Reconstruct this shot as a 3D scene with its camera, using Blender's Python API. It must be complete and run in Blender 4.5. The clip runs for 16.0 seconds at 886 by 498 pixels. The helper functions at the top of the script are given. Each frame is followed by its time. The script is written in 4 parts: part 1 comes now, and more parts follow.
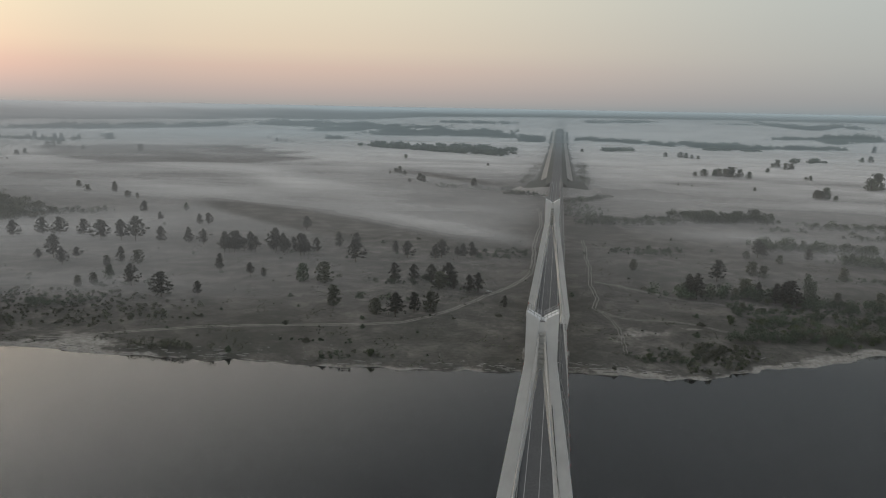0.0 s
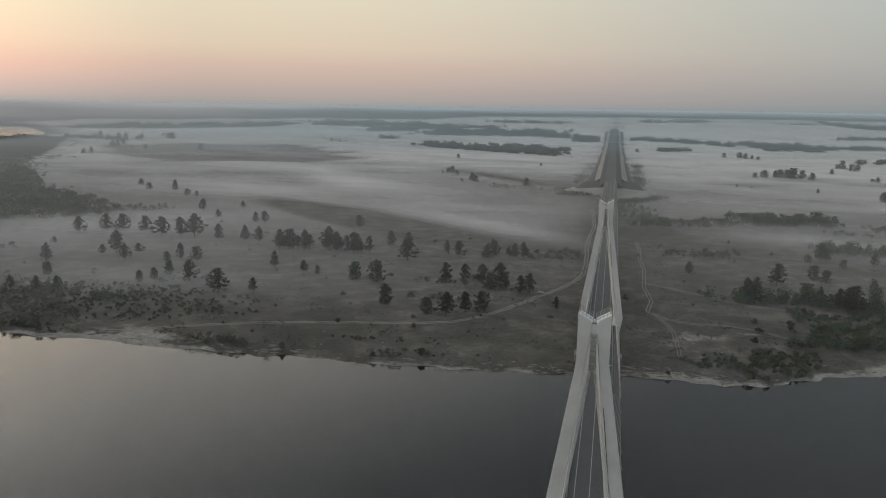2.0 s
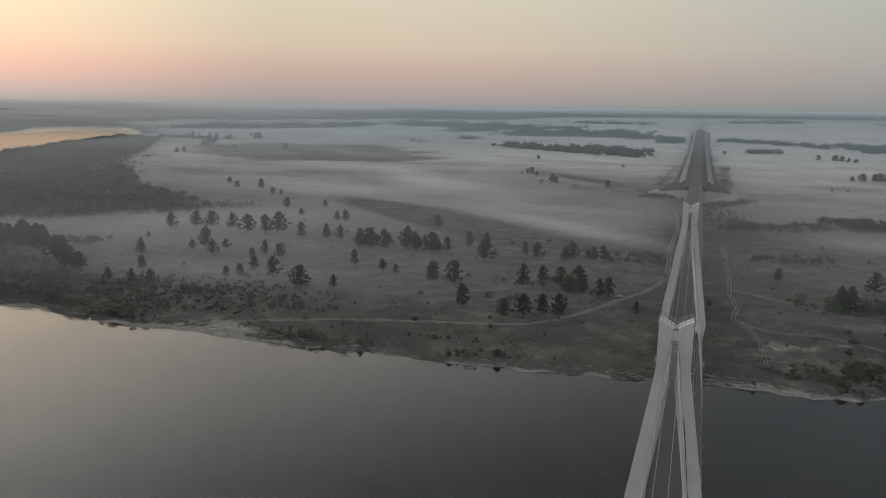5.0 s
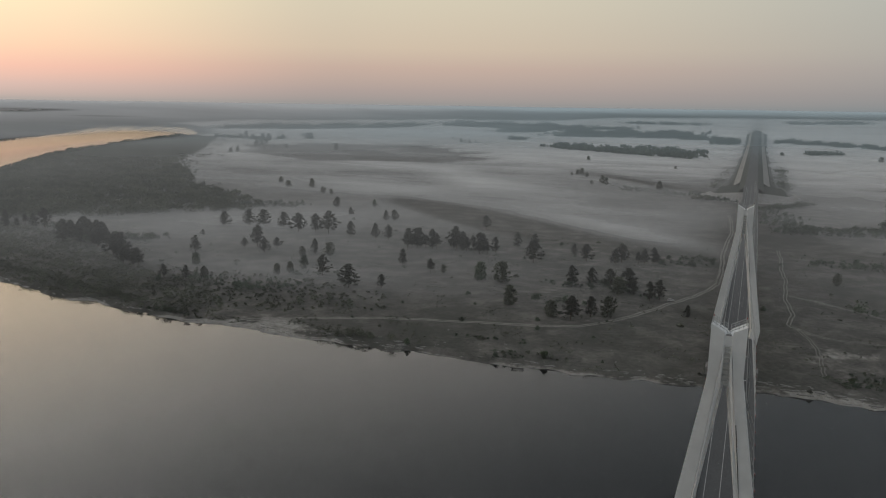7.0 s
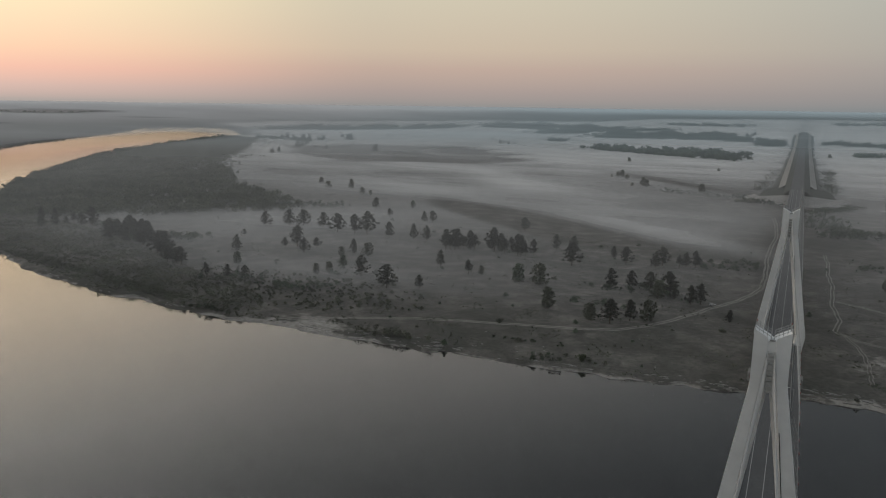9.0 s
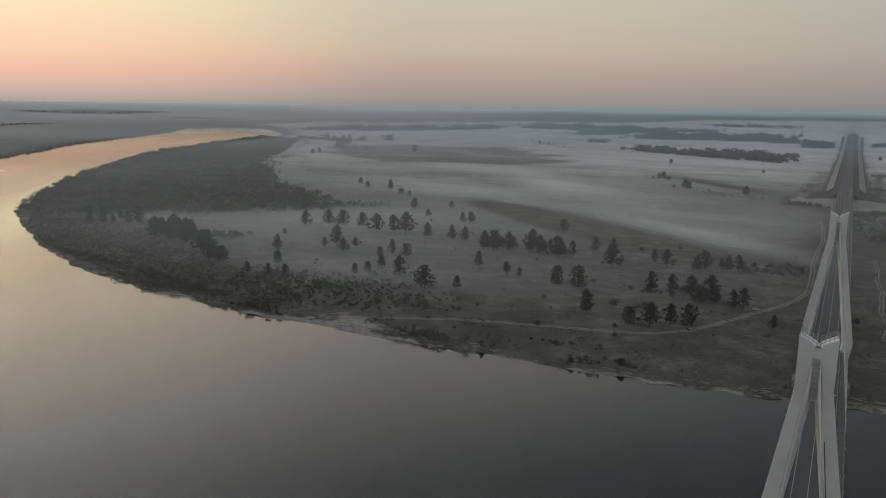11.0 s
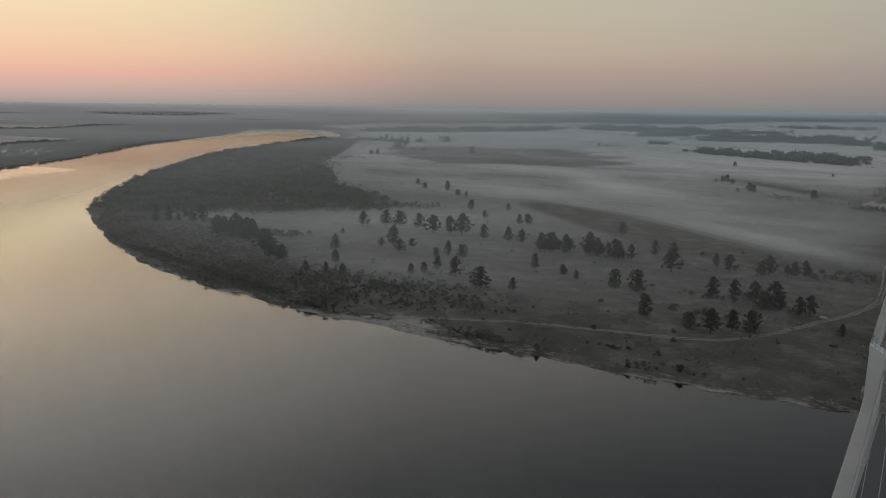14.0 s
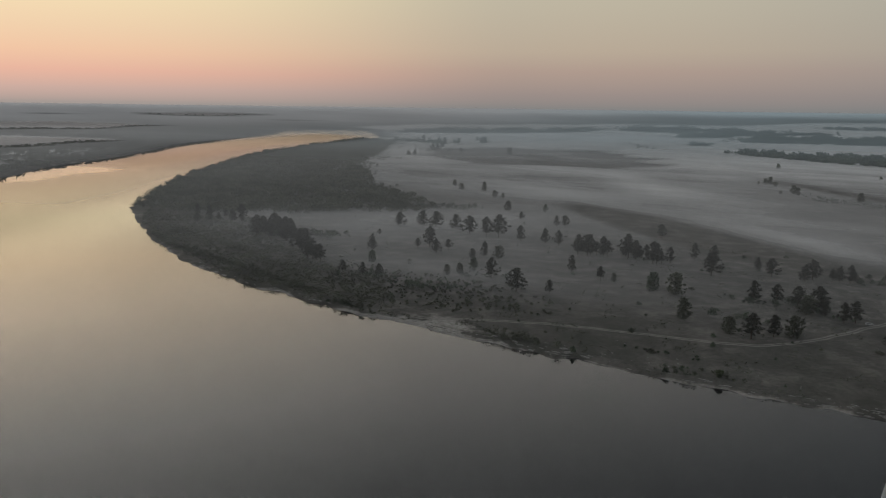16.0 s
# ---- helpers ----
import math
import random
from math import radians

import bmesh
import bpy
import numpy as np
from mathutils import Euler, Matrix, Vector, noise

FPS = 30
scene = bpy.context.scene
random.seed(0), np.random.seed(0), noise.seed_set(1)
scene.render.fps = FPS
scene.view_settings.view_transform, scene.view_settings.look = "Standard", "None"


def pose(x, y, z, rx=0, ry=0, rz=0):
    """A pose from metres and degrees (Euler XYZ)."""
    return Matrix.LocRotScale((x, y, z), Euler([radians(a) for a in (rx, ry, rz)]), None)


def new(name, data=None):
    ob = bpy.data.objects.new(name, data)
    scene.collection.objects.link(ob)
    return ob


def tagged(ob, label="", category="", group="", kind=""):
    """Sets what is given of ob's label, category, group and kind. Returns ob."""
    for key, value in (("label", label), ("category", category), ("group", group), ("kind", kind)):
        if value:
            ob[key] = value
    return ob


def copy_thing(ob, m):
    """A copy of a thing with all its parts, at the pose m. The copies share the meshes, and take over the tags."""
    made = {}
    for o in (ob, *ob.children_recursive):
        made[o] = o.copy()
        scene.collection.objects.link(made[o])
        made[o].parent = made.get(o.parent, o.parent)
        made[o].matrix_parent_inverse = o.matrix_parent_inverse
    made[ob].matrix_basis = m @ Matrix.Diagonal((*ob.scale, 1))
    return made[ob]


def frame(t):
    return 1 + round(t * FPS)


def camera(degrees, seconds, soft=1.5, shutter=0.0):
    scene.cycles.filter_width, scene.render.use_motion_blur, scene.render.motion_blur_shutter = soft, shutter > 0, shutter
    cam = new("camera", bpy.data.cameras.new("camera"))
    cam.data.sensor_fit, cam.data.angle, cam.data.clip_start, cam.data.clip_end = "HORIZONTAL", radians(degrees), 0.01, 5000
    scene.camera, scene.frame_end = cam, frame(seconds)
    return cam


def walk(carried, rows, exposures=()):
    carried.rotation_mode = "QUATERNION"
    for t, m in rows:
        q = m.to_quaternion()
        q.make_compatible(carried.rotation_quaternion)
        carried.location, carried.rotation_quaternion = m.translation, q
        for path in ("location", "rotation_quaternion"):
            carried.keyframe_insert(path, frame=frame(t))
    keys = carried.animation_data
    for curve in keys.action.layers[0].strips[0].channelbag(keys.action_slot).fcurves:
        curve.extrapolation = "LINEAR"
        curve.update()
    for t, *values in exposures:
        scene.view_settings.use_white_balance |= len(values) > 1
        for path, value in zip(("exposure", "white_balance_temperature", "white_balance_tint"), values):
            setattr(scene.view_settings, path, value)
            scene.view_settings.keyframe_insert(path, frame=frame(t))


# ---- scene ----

# ======== camera: it hovers above the bridge and turns slowly to its left ========
EYE = (1.5, 0.0, 140.0)
cam = camera(61.37, 16.0, soft=1.1)
ROWS = [  # seconds, heading from the bridge's axis, pitch, lean
    (0.0, 8.627, -10.683, -1.037),
    (0.5, 9.642, -10.704, -1.014),
    (1.0, 10.656, -10.731, -0.990),
    (1.5, 11.653, -10.751, -0.967),
    (2.0, 12.653, -10.767, -0.943),
    (2.5, 13.668, -10.774, -0.925),
    (3.0, 14.683, -10.781, -0.912),
    (3.5, 15.696, -10.785, -0.898),
    (4.0, 16.693, -10.792, -0.882),
    (6.5, 21.627, -10.829, -0.848),
    (7.0, 22.468, -10.826, -0.833),
    (7.5, 23.218, -10.815, -0.824),
    (8.0, 23.935, -10.799, -0.817),
    (8.5, 24.684, -10.795, -0.806),
    (9.0, 25.438, -10.775, -0.792),
    (11.5, 29.154, -10.744, -0.774),
    (12.0, 29.886, -10.737, -0.755),
    (12.5, 30.609, -10.735, -0.746),
    (13.0, 31.341, -10.724, -0.745),
    (13.5, 32.067, -10.711, -0.744),
    (14.0, 32.795, -10.697, -0.741),
    (14.5, 33.519, -10.688, -0.736),
    (15.0, 34.231, -10.675, -0.733),
    (15.5, 34.945, -10.662, -0.734),
    (16.0, 35.627, -10.657, -0.735),
]
walk(cam, [(t, pose(*EYE, 0, 0, yaw) @ pose(0, 0, 0, 90 + pitch) @ pose(0, 0, 0, 0, 0, -lean)) for t, yaw, pitch, lean in ROWS],
     exposures=[(0.0, 0.0, 6460, 10), (4.0, -0.14, 6420, 10), (8.0, -0.29, 6380, 10), (12.0, -0.48, 6350, 10), (16.0, -0.65, 6350, 10)])

# ======== world: clear sky shortly before sunrise, the glow low in the upstream direction ========
SUN_AZ = radians(78)          # to the left of the bridge's axis
SUN_DIR = Vector((-math.sin(SUN_AZ), math.cos(SUN_AZ), 0.0))


def lin(r, g, b):
    return tuple((c / 255 / 12.92) if c <= 10 else ((c / 255 + 0.055) / 1.055) ** 2.4 for c in (r, g, b)) + (1.0,)


def ramp(nodes, stops, smooth=False):
    n = nodes.new("ShaderNodeValToRGB")
    n.color_ramp.interpolation = "B_SPLINE" if smooth else "LINEAR"
    el = n.color_ramp.elements
    while len(el) < len(stops):
        el.new(0.5)
    for e, (p, c) in zip(el, stops):
        e.position, e.color = p, c
    return n


def math_node(nodes, links, op, a, b=None, clamp=False):
    n = nodes.new("ShaderNodeMath")
    n.operation, n.use_clamp = op, clamp
    for i, v in enumerate((a, b)):
        if v is None:
            continue
        if isinstance(v, (int, float)):
            n.inputs[i].default_value = v
        else:
            links.new(v, n.inputs[i])
    return n.outputs[0]


world = bpy.data.worlds.new("dawn_sky")
scene.world = world
world.use_nodes = True
wn, wl = world.node_tree.nodes, world.node_tree.links
wn.clear()
w_out = wn.new("ShaderNodeOutputWorld")
w_bg = wn.new("ShaderNodeBackground")
w_sky = wn.new("ShaderNodeTexSky")
w_sky.sky_type, w_sky.sun_disc = "NISHITA", False
w_sky.sun_elevation, w_sky.sun_rotation = radians(0.5), -SUN_AZ
w_sky.air_density, w_sky.dust_density = 1.0, 2.0
w_tc = wn.new("ShaderNodeTexCoord")
w_sep = wn.new("ShaderNodeSeparateXYZ")
wl.new(w_tc.outputs["Generated"], w_sep.inputs[0])
up = math_node(wn, wl, "SQRT", math_node(wn, wl, "MAXIMUM", w_sep.outputs[2], 0.0))


def half(r, g, b):
    return (r / 2, g / 2, b / 2, 1.0)


# colours by height above the horizon: towards the glow (halved, doubled below), aside of it, and away from it
GLOW = [(0.05, half(0.58, 0.50, 0.45)), (0.139, half(0.92, 0.64, 0.54)), (0.20, half(1.24, 0.72, 0.54)), (0.25, half(1.35, 0.87, 0.58)),
        (0.30, half(1.36, 0.99, 0.64)), (0.366, half(1.42, 1.15, 0.71)), (0.43, half(1.52, 1.15, 0.74)), (0.50, half(1.62, 1.31, 0.96)), (0.62, half(1.25, 1.19, 1.06)), (0.75, half(0.78, 0.79, 0.78)), (1.0, half(0.48, 0.50, 0.51))]
ASIDE = [(0.05, lin(166, 162, 158)), (0.139, lin(190, 173, 165)), (0.22, lin(214, 188, 172)), (0.27, lin(226, 206, 182)),
         (0.366, lin(232, 220, 194)), (0.50, lin(240, 231, 216)), (0.62, lin(248, 243, 234)), (0.70, lin(238, 237, 232)), (0.82, lin(192, 195, 196)), (1.0, lin(184, 188, 191))]
AWAY = [(0.0, lin(132, 143, 147)), (0.139, lin(156, 157, 156)), (0.25, lin(173, 175, 171)), (0.366, lin(182, 187, 183)),
        (0.55, lin(121, 126, 128)), (0.71, lin(131, 134, 136)), (0.82, lin(166, 171, 176)), (1.0, lin(178, 182, 186))]
w_dot = wn.new("ShaderNodeVectorMath")
w_dot.operation = "DOT_PRODUCT"
wl.new(w_tc.outputs["Generated"], w_dot.inputs[0])
w_dot.inputs[1].default_value = SUN_DIR


# the glow narrows with height
lift_ = math_node(wn, wl, "MINIMUM", math_node(wn, wl, "MAXIMUM", math_node(wn, wl, "SUBTRACT", up, 0.40), 0.0), 0.3)
toward = math_node(wn, wl, "SUBTRACT", w_dot.outputs["Value"], math_node(wn, wl, "MULTIPLY", lift_, 1.6))


def facing(lo, hi, way):
    n = wn.new("ShaderNodeMapRange")
    n.interpolation_type = "SMOOTHSTEP"
    n.inputs["From Min"].default_value, n.inputs["From Max"].default_value = lo, hi
    wl.new(way, n.inputs["Value"])
    return n.outputs[0]


def sky_mix(blend, fac, a, b):
    n = wn.new("ShaderNodeMix")
    n.data_type, n.blend_type = "RGBA", blend
    for s, v in ((0, fac), (6, a), (7, b)):
        if isinstance(v, float):
            n.inputs[s].default_value = v
        else:
            wl.new(v, n.inputs[s])
    return n.outputs[2]


tones = []
for stops in (GLOW, ASIDE, AWAY):
    r = ramp(wn, stops)
    wl.new(up, r.inputs[0])
    tones.append(r.outputs[0])
glow = sky_mix("ADD", 1.0, tones[0], tones[0])
sky_colour = sky_mix("MIX", facing(0.66, 0.99, w_dot.outputs["Value"]), sky_mix("MIX", facing(-0.25, 0.68, toward), tones[2], tones[1]), glow)
w_add = wn.new("ShaderNodeMix")
w_add.data_type, w_add.blend_type = "RGBA", "ADD"
w_add.inputs[0].default_value = 0.01
wl.new(sky_colour, w_add.inputs[6])
wl.new(w_sky.outputs[0], w_add.inputs[7])
wl.new(w_add.outputs[2], w_bg.inputs[0])
w_bg.inputs[1].default_value = 1.0
wl.new(w_bg.outputs[0], w_out.inputs[0])


# ======== materials ========
def material(name):
    m = bpy.data.materials.new(name)
    m.use_nodes = True
    n, l = m.node_tree.nodes, m.node_tree.links
    return m, n, l, n["Principled BSDF"]


def noise_node(n, l, scale, detail=4.0, rough=0.55, vec=None):
    t = n.new("ShaderNodeTexNoise")
    t.inputs["Scale"].default_value, t.inputs["Detail"].default_value, t.inputs["Roughness"].default_value = scale, detail, rough
    if vec is None:
        vec = n.new("ShaderNodeNewGeometry").outputs["Position"]
    l.new(vec, t.inputs["Vector"])
    return t.outputs["Fac"]


def mix_col(n, l, fac, a, b, blend="MIX"):
    m = n.new("ShaderNodeMix")
    m.data_type, m.blend_type = "RGBA", blend
    for sock, v in ((0, fac), (6, a), (7, b)):
        if isinstance(v, (int, float)):
            m.inputs[sock].default_value = v
        elif isinstance(v, tuple):
            m.inputs[sock].default_value = v
        else:
            l.new(v, m.inputs[sock])
    return m.outputs[2]


def sharpen(n, l, v, lo, hi):
    m = n.new("ShaderNodeMapRange")
    m.interpolation_type = "SMOOTHSTEP"
    m.inputs["From Min"].default_value, m.inputs["From Max"].default_value = lo, hi
    l.new(v, m.inputs["Value"])
    return m.outputs[0]


def bump(n, l, b, height, strength, dist):
    k = n.new("ShaderNodeBump")
    k.inputs["Strength"].default_value, k.inputs["Distance"].default_value = strength, dist
    l.new(height, k.inputs["Height"])
    l.new(k.outputs[0], b.inputs["Normal"])


def rough_mat(name, dark, light, scale, rough=0.85, coarse=None, bump_d=0.02, metal=0.0):
    """A matt surface with grain at one scale and blotches at another."""
    m, n, l, b = material(name)
    fine = noise_node(n, l, scale, 6.0, 0.65)
    wide = noise_node(n, l, coarse or scale / 14, 3.0, 0.5)
    c = mix_col(n, l, sharpen(n, l, fine, 0.3, 0.7), dark + (1,), light + (1,))
    mid = tuple(0.75 * (p + q) / 2 for p, q in zip(dark, light)) + (1,)
    c = mix_col(n, l, math_node(n, l, "MULTIPLY", sharpen(n, l, wide, 0.45, 0.75), 0.55), c, mid)
    l.new(c, b.inputs["Base Color"])
    b.inputs["Roughness"].default_value, b.inputs["Metallic"].default_value = rough, metal
    if bump_d:
        bump(n, l, b, fine, 0.6, bump_d)
    return m


def leaf_mat(name, a, b_, rough=0.75):
    m, n, l, b = material(name)
    geo = n.new("ShaderNodeNewGeometry")
    info = n.new("ShaderNodeObjectInfo")
    c = mix_col(n, l, geo.outputs["Random Per Island"], a + (1,), b_ + (1,))
    tone = n.new("ShaderNodeHueSaturation")
    l.new(c, tone.inputs["Color"])
    l.new(math_node(n, l, "ADD", math_node(n, l, "MULTIPLY", info.outputs["Random"], 0.4), math_node(n, l, "ADD", math_node(n, l, "MULTIPLY", sharpen(n, l, noise_node(n, l, 0.022, 3.0, 0.5), 0.35, 0.65), 0.5), 0.55)), tone.inputs["Value"])
    l.new(tone.outputs[0], b.inputs["Base Color"])
    b.inputs["Roughness"].default_value = rough
    b.inputs["Specular IOR Level"].default_value = 0.2
    return m


M_PINE = leaf_mat("pine_needles", (0.046, 0.048, 0.040), (0.090, 0.090, 0.072))
M_LEAF = leaf_mat("broad_leaves", (0.084, 0.094, 0.066), (0.136, 0.146, 0.102))
M_SCRUB = leaf_mat("scrub_leaves", (0.066, 0.090, 0.062), (0.118, 0.146, 0.098))
M_WILLOW = leaf_mat("willow_leaves", (0.108, 0.116, 0.088), (0.160, 0.165, 0.122))
M_FRESH = leaf_mat("young_leaves", (0.075, 0.098, 0.050), (0.115, 0.138, 0.075))
M_BARK = rough_mat("bark", (0.05, 0.038, 0.028), (0.13, 0.09, 0.06), 6.0)
M_PAINT = rough_mat("white_pylon_paint", (0.885, 0.895, 0.89), (0.94, 0.95, 0.945), 0.5, 0.55, 0.06, 0.0)
M_STEEL = rough_mat("galvanised_steel", (0.40, 0.41, 0.41), (0.52, 0.52, 0.51), 3.0, 0.45, 0.3, 0.0, 0.6)
M_ASPHALT = rough_mat("asphalt", (0.085, 0.086, 0.088), (0.125, 0.126, 0.128), 1.2, 0.9, 0.05, 0.004)
M_ROAD = rough_mat("worn_grey_road", (0.080, 0.082, 0.084), (0.115, 0.117, 0.118), 0.8, 0.9, 0.04, 0.004)
M_LINE = rough_mat("road_paint", (0.34, 0.34, 0.33), (0.5, 0.5, 0.48), 1.5, 0.7, 0.1, 0.0)
M_CONCRETE = rough_mat("concrete", (0.26, 0.25, 0.24), (0.38, 0.37, 0.35), 0.6, 0.85, 0.05, 0.01)
M_GIRDER = rough_mat("grey_girder_paint", (0.28, 0.28, 0.28), (0.36, 0.36, 0.35), 0.8, 0.6, 0.05, 0.0)
M_CABLE = rough_mat("white_cable_sheath", (0.5, 0.5, 0.49), (0.62, 0.62, 0.6), 2.0, 0.5, 0.2, 0.0)
M_FOOTWAY = rough_mat("worn_footway", (0.10, 0.10, 0.10), (0.16, 0.16, 0.155), 1.0, 0.9, 0.08, 0.004)
M_RED = rough_mat("red_lamp_glass", (0.22, 0.03, 0.025), (0.32, 0.05, 0.04), 5.0, 0.35, 0.5, 0.0)
M_DIRT = rough_mat("bare_sandy_track", (0.21, 0.197, 0.178), (0.34, 0.32, 0.288), 0.5, 0.95, 0.05, 0.02)
M_STONE = rough_mat("bleached_stone", (0.20, 0.193, 0.182), (0.40, 0.385, 0.36), 1.5, 0.9, 0.2, 0.02)
M_SLAB = rough_mat("slope_slabs", (0.27, 0.26, 0.245), (0.42, 0.405, 0.38), 0.35, 0.9, 0.03, 0.01)
M_SLOPE = rough_mat("grassed_slope", (0.038, 0.045, 0.036), (0.068, 0.074, 0.060), 0.3, 0.95, 0.02, 0.05)
M_CAR = rough_mat("white_car_paint", (0.68, 0.68, 0.67), (0.74, 0.74, 0.73), 2.0, 0.3, 0.2, 0.0)
M_RUBBER = rough_mat("tyre_rubber", (0.015, 0.015, 0.015), (0.03, 0.03, 0.03), 8.0, 0.85, 0.5, 0.0)
M_GLASS_DARK = rough_mat("car_window_glass", (0.015, 0.017, 0.02), (0.02, 0.022, 0.025), 2.0, 0.08, 0.2, 0.0)


def ground_material():
    m, n, l, b = material("flood_meadow")
    pos = n.new("ShaderNodeNewGeometry").outputs["Position"]
    sand = n.new("ShaderNodeAttribute")
    sand.attribute_name = "sand"
    fine = noise_node(n, l, 0.35, 8.0, 0.65, pos)
    tuft = noise_node(n, l, 0.06, 5.0, 0.6, pos)
    wide = noise_node(n, l, 0.009, 4.0, 0.55, pos)
    green = mix_col(n, l, sharpen(n, l, fine, 0.3, 0.7), (0.094, 0.093, 0.082, 1), (0.150, 0.142, 0.128, 1))
    dry = mix_col(n, l, sharpen(n, l, fine, 0.3, 0.7), (0.165, 0.152, 0.138, 1), (0.240, 0.220, 0.200, 1))
    c = mix_col(n, l, sharpen(n, l, tuft, 0.42, 0.68), green, dry)
    c = mix_col(n, l, math_node(n, l, "MULTIPLY", sharpen(n, l, wide, 0.42, 0.66), 0.6), c, (0.068, 0.069, 0.059, 1))
    beach = mix_col(n, l, sharpen(n, l, fine, 0.25, 0.75), (0.27, 0.255, 0.232, 1), (0.47, 0.445, 0.405, 1))
    sep = n.new("ShaderNodeSeparateXYZ")
    l.new(pos, sep.inputs[0])
    low = math_node(n, l, "SUBTRACT", 0.95, sharpen(n, l, sep.outputs[2], 0.25, 1.0))
    patch = math_node(n, l, "ADD", math_node(n, l, "MAXIMUM", sand.outputs["Fac"], math_node(n, l, "MULTIPLY", low, 0.46)), math_node(n, l, "MULTIPLY", math_node(n, l, "SUBTRACT", tuft, 0.5), 1.5))
    c = mix_col(n, l, sharpen(n, l, patch, 0.45, 0.75), c, beach)
    l.new(c, b.inputs["Base Color"])
    b.inputs["Roughness"].default_value = 0.95
    b.inputs["Specular IOR Level"].default_value = 0.1
    bump(n, l, b, fine, 0.5, 0.3)
    return m


def water_material():
    m, n, l, b = material("still_river_water")
    b.inputs["Base Color"].default_value = (0.008, 0.0085, 0.009, 1)
    b.inputs["IOR"].default_value = 1.36
    b.inputs["Coat Weight"].default_value, b.inputs["Coat Roughness"].default_value, b.inputs["Coat IOR"].default_value = 1.0, 0.015, 1.33
    pos = n.new("ShaderNodeNewGeometry").outputs["Position"]
    slick = noise_node(n, l, 0.012, 4.0, 0.55, pos)
    l.new(math_node(n, l, "ADD", math_node(n, l, "MULTIPLY", slick, 0.02), 0.008), b.inputs["Roughness"])
    rip = noise_node(n, l, 0.5, 3.0, 0.5, pos)
    bump(n, l, b, rip, 0.02, 0.05)
    level = n.new("ShaderNodeCombineXYZ")
    level.inputs[2].default_value = 1.0
    ripples = b.inputs["Normal"].links[0].from_node
    lie = n.new("ShaderNodeMix")
    lie.data_type = "VECTOR"
    lie.inputs[0].default_value = 0.22
    l.new(n.new("ShaderNodeNewGeometry").outputs["Normal"], lie.inputs[4])
    l.new(level.outputs[0], lie.inputs[5])
    l.new(lie.outputs[1], ripples.inputs["Normal"])
    l.new(ripples.outputs[0], b.inputs["Coat Normal"])
    return m


def mist_material(name, colour, glow_tint, scale, lo, hi):
    m, n, l, b = material(name)
    n.remove(b)
    att = n.new("ShaderNodeAttribute")
    att.attribute_name = "thickness"
    pos = n.new("ShaderNodeNewGeometry").outputs["Position"]
    mp = n.new("ShaderNodeMapping")
    mp.inputs["Rotation"].default_value = (0, 0, radians(42))
    mp.inputs["Scale"].default_value = (0.42, 1.0, 0.0)
    l.new(pos, mp.inputs["Vector"])
    streak = noise_node(n, l, scale, 5.0, 0.52, mp.outputs[0])
    veil = noise_node(n, l, scale * 0.28, 3.0, 0.5, mp.outputs[0])
    f = math_node(n, l, "ADD", math_node(n, l, "MULTIPLY", sharpen(n, l, streak, 0.28, 0.74), 0.65),
                  math_node(n, l, "MULTIPLY", sharpen(n, l, veil, 0.3, 0.7), 0.35))
    f = math_node(n, l, "ADD", math_node(n, l, "MULTIPLY", f, hi - lo), lo)
    f = math_node(n, l, "MULTIPLY", f, att.outputs["Fac"], True)
    d = n.new("ShaderNodeBsdfDiffuse")
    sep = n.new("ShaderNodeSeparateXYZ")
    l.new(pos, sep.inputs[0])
    # aerial tint set into the colour: neutral near, its own hue farther out
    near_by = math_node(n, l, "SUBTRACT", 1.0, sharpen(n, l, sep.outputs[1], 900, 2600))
    # dawn glow painted into the colour, warming it upstream
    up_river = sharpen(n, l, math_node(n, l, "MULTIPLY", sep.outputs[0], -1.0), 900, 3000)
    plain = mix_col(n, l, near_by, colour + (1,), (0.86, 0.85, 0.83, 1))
    l.new(mix_col(n, l, up_river, plain, glow_tint + (1,)), d.inputs[0])
    t = n.new("ShaderNodeBsdfTransparent")
    mx = n.new("ShaderNodeMixShader")
    l.new(f, mx.inputs[0])
    l.new(t.outputs[0], mx.inputs[1])
    l.new(d.outputs[0], mx.inputs[2])
    l.new(mx.outputs[0], n["Material Output"].inputs[0])
    return m


M_GROUND, M_WATER = ground_material(), water_material()
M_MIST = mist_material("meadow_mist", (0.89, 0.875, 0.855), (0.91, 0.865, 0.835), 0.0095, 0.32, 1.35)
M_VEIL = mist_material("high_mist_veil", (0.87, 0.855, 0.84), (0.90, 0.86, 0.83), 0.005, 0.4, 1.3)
M_HAZE = mist_material("haze_sheet", (0.68, 0.79, 0.83), (0.85, 0.835, 0.825), 0.002, 0.85, 1.1)


# ======== small builders ========
def part(name, bm, mat, parent=None, label=""):
    """One mesh object out of a bmesh, under a thing or a part."""
    me = bpy.data.meshes.new(name)
    bm.to_mesh(me)
    bm.free()
    if mat:
        me.materials.append(mat)
    ob = new(name, me)
    ob.parent = parent
    return tagged(ob, label)


def empty(name, m):
    ob = new(name)
    ob.matrix_basis = m
    return ob


